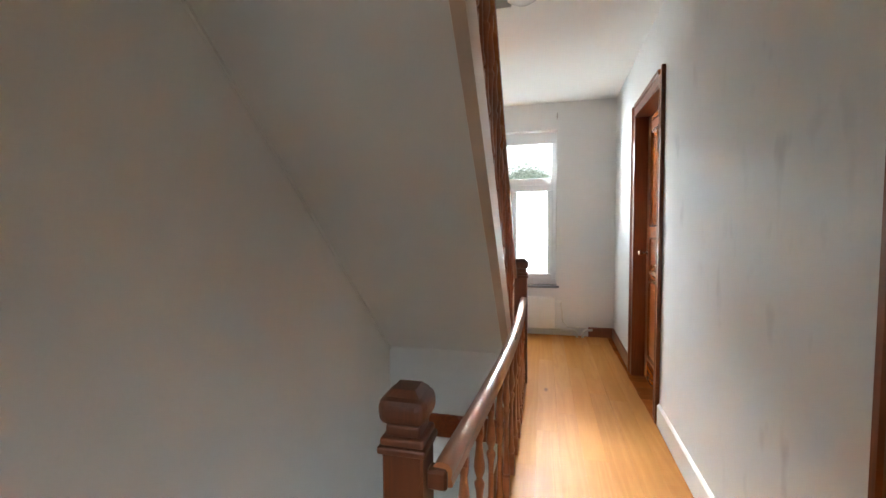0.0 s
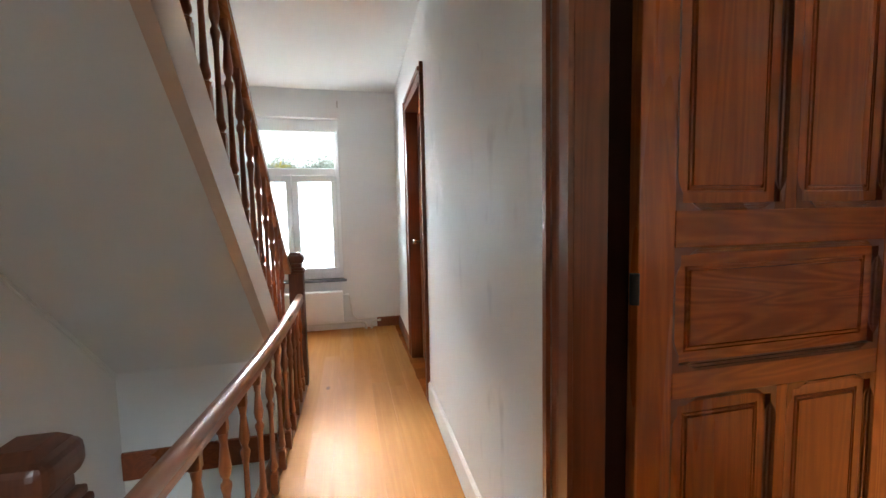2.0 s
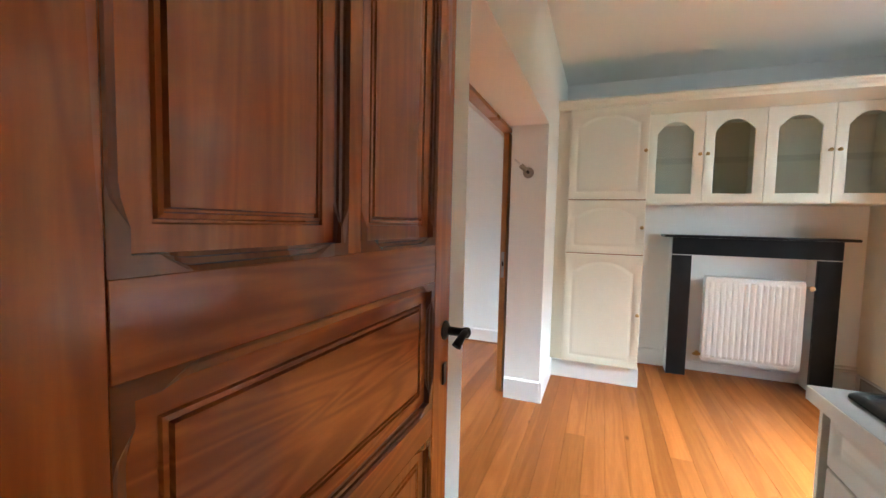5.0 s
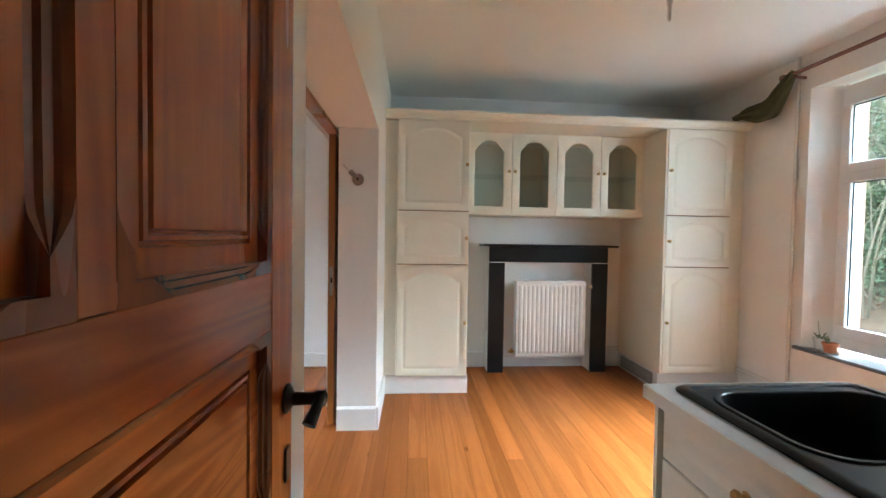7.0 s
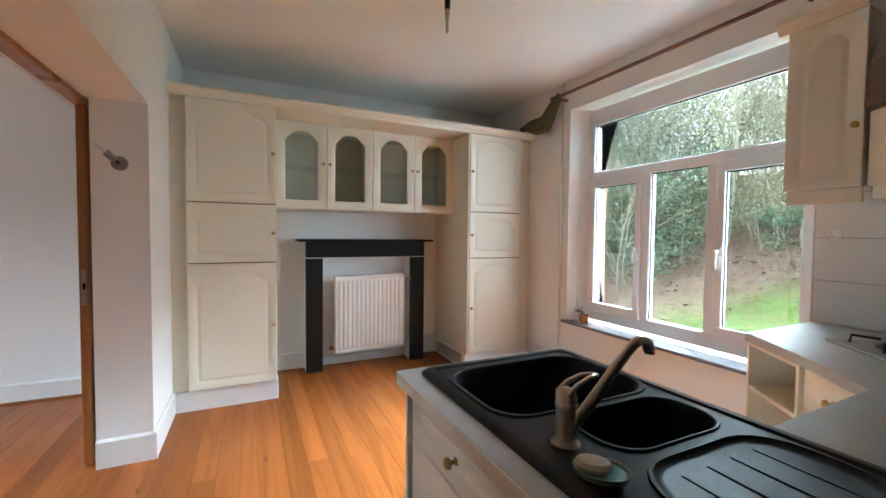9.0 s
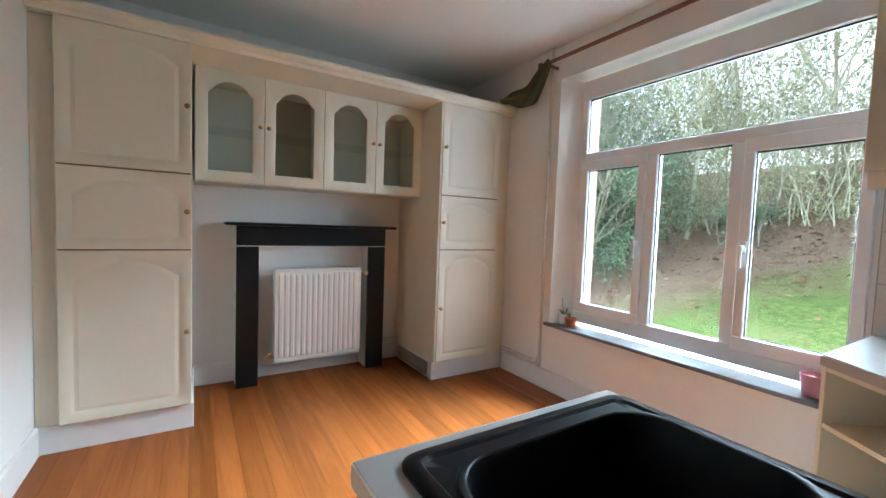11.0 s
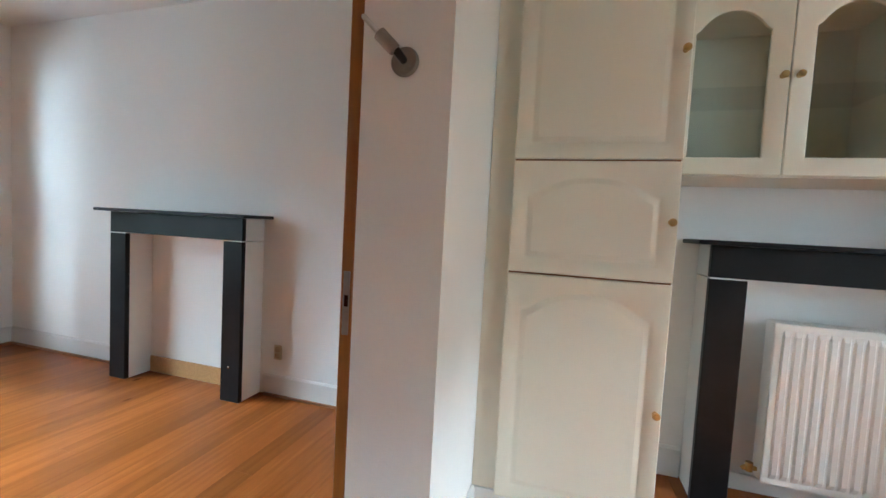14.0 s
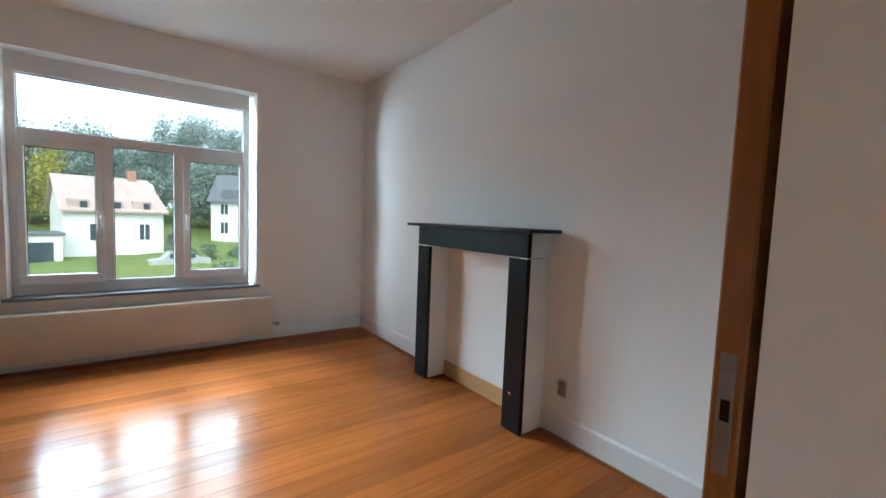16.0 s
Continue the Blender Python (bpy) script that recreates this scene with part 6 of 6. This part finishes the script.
def house_window(parent, x, z, w, h, y=0.0):
    win = boxed("window", (x, x + w, y - 0.05, y + 0.02, z, z + h), UPVC, parent, "white framed window", 0)
    boxed("pane", (x + 0.09, x + w / 2 - 0.04, y - 0.06, y - 0.05, z + 0.09, z + h - 0.09), DARK_PANE, win, bevel=0)
    boxed("pane", (x + w / 2 + 0.04, x + w - 0.09, y - 0.06, y - 0.05, z + 0.09, z + h - 0.09), DARK_PANE, win, bevel=0)


def gable_house(m, w, deep, eave, ridge, roof, label, hip=0.0):
    ob = thing("house", m, label, "house", "street houses")
    bm = bmesh.new()
    slab(bm, [(0, -0.6), (deep, -0.6), (deep, eave), (deep / 2, ridge - 0.12), (0, eave)], "x", 0, w)
    part("wall", bm, RENDERED, ob)
    for s, y0, y1 in ((1, -0.45, deep / 2), (-1, deep + 0.45, deep / 2)):
        bm = bmesh.new()
        za, zb = eave - 0.45 * (ridge - eave) / (deep / 2), ridge
        v = [bm.verts.new(p) for p in ((-0.3, y0, za), (w + 0.3, y0, za), (w + 0.3 - hip, y1, zb), (-0.3, y1, zb), (-0.3, y0, za + 0.16), (w + 0.3, y0, za + 0.16), (w + 0.3 - hip, y1, zb + 0.16), (-0.3, y1, zb + 0.16))]
        for f in ((0, 1, 2, 3), (4, 5, 6, 7), (0, 1, 5, 4), (1, 2, 6, 5), (2, 3, 7, 6), (3, 0, 4, 7)):
            bm.faces.new([v[i] for i in f])
        part("roof", bm, roof, ob, "tiled roof slope")
    chim = boxed("chimney", (w * 0.72, w * 0.72 + 0.6, deep / 2 - 0.3, deep / 2 + 0.3, ridge - 0.5, ridge + 0.9), BRICK, ob, "brick chimney", 0)
    return ob


h1 = gable_house(pose(-2.3, 43.2, -3.45, 0, 0, 14), 6.6, 6.5, 4.6, 7.1, ROOF_TILE, "white rendered house with a red tiled roof across the street", 0.6)
house_window(h1, 1.5, 1.9, 1.0, 1.5)
house_window(h1, 4.75, 1.9, 0.9, 1.5)
for x in (0.3, 2.4, 4.4):
    d = boxed("dormer", (x, x + 1.3, -0.2, 1.4, 4.35, 5.25), ROOF_TILE, h1, "low red-tiled dormer", 0)
    boxed("pane", (x + 0.7, x + 1.15, -0.23, -0.2, 4.5, 5.1), DARK_PANE, d, bevel=0)
annex = thing("garage", pose(-4.9, 40.6, -3.45, 0, 0, 14), "low white garage with a blue-grey door", "garage")
boxed("wall", (0, 2.9, 0, 3.0, -0.5, 2.5), RENDERED, annex, bevel=0)
boxed("roof", (-0.15, 3.05, -0.15, 3.1, 2.5, 2.68), GREY_ROOF, annex, "flat roof edge", 0)
boxed("garage_door", (0.4, 2.4, -0.04, 0.0, 0.0, 2.0), DARK_PANE, annex, "blue-grey garage door", 0)
h2 = gable_house(pose(8.6, 52.0, -2.9, 0, 0, -22), 7.0, 7.0, 5.4, 8.2, GREY_ROOF, "white house with a grey roof further along the street")
house_window(h2, 0.9, 1.6, 0.9, 1.4)
house_window(h2, 0.9, 3.7, 0.9, 1.3)
house_window(h2, 3.6, 3.7, 0.9, 1.3)
house_window(h2, 3.6, 1.6, 0.9, 1.4)
boxed("dormer", (1.2, 2.6, -0.1, 2.0, 5.2, 6.5), GREY_ROOF, h2, "grey dormer", 0)

auto = thing("car", pose(3.0, 37.9, -3.43, 0, 0, 6), "silver parked car in front of the white house", "car")
bm = bmesh.new()
slab(bm, [(0.0, 0.35), (0.05, 0.75), (0.9, 0.88), (1.35, 1.38), (2.7, 1.42), (3.4, 0.98), (4.05, 0.9), (4.15, 0.4)], "y", 0.0, 1.7)
part("body", bm, CAR_PAINT, auto)
boxed("window", (1.3, 3.0, -0.01, 0.0, 0.92, 1.30), DARK_PANE, auto, "dark side windows", 0)
for x in (0.75, 3.3):
    for y in (0.02, 1.5):
        bm = bmesh.new()
        lathe(bm, [(0.2, 0), (0.31, 0.02), (0.31, 0.16), (0.2, 0.18)], (x, y + 0.18, 0.31), 16, pose(0, 0, 0, 90))
        part("wheel", bm, RUBBER, auto, smooth=True)
for k, (x, y, w, h, mat) in enumerate(((-3.5, 33.0 - 4, 1.3, 0.9, IVY), (6.2, 40.5, 1.6, 1.2, IVY), (8.6, 41.5, 1.8, 1.3, IVY), (5.3, 44.5, 0.8, 1.9, HAZED_GREEN), (-1.0, 28.5, 1.6, 0.7, IVY), (4.6, 27.5, 1.7, 0.7, TWIG_LEAF), (7.5, 30.0, 1.5, 1.0, IVY))):
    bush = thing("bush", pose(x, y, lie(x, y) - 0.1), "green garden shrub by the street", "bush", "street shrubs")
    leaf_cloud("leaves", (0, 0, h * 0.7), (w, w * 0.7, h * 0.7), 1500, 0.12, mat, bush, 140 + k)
tree("tree", -6.0, 52.0, 9.5, 3.0, YELLOW_LEAF, 5000, 0.16, 201, "tree with yellow spring leaves behind the house", "street trees", 0.7, 0.25, 1)
for k in range(30):
    rng = random.Random(300 + k)
    x, y = -36 + 2.5 * k + rng.uniform(-1.4, 1.4), 66 + rng.uniform(-6, 8)
    h = rng.uniform(13.0, 18.5) if k % 3 else rng.uniform(9, 13)
    h *= 0.74 if x < 3 else 0.86
    tree("tree", x, y, h, rng.uniform(3.0, 4.4), HAZED_GREEN, 13000, 0.19, 300 + k, "tree in the wood beyond the houses, its green paled for haze", "wood", 0.8, 0.3, 1)

# ---- floor boards ----


def board_mesh(name, lx, ly, material, t=0.02):
    """A floor board with eased top edges, its corner at the origin, its face at z 0."""
    c = 0.0009 if material is FLOOR_X else 0.0004
    rows = [[(0, 0), (lx, 0), (lx, ly), (0, ly)]] * 2 + [[(c, 0), (lx - c, 0), (lx - c, ly), (c, ly)] if ly > lx else [(0, c), (lx, c), (lx, ly - c), (0, ly - c)]]
    verts = [(x, y, z) for r, z in zip(rows, (-t, -c, 0.0)) for x, y in r]
    faces = [(0, 1, 5, 4), (1, 2, 6, 5), (2, 3, 7, 6), (3, 0, 4, 7), (4, 5, 9, 8), (5, 6, 10, 9), (6, 7, 11, 10), (7, 4, 8, 11), (8, 9, 10, 11)]
    me = bpy.data.meshes.new(name)
    me.from_pydata(verts, [], faces)
    me.materials.append(material)
    return me


rng = random.Random(11)
floor_main = tagged(new("floor_rooms"), "varnished orange pine floor boards", kind="structure")
BOARD = 0.118
y = SOUTH
while y < NORTH - 0.02:
    w = min(BOARD, NORTH - y)
    cuts = [KIT_W - 0.14] + ([rng.uniform(1.3, 4.3)] if rng.random() < 0.62 else []) + [EAST]
    for a, b in zip(cuts, cuts[1:]):
        ob = new("plank", board_mesh("plank", b - a - 0.0006, w - 0.0006, FLOOR_X))
        ob.parent = floor_main
        ob.location = (a, y, -rng.uniform(0.0, 0.0004))
    y += BOARD
floor_hall = tagged(new("floor_hall"), "honey coloured wooden hall floor boards", kind="structure")
x = -1.235
while x < 0.52:
    w = 0.128
    spans = [(-1.3, HALL_N)] if x > -0.40 else [(2.606, HALL_N), (-1.3, 0.6)]
    for a0, b0 in spans:
        cuts, p = [a0], a0 + rng.uniform(0.4, 1.3)
        while p < b0 - 0.3:
            cuts.append(p)
            p += rng.uniform(1.1, 1.5)
        cuts.append(b0)
        for a, b in zip(cuts, cuts[1:]):
            ob = new("plank", board_mesh("plank", min(w, 0.535 - x) - 0.0003, b - a - 0.0003, FLOOR_Y, 0.016))
            ob.parent = floor_hall
            ob.location = (x, a, -rng.uniform(0.0, 0.0002))
    x += w
bm = bmesh.new()
box(bm, 0.535, 0.60, 0.9, HALL_N, -0.016, -0.0005)
part("edge_strip", bm, FLOOR_Y, floor_hall)
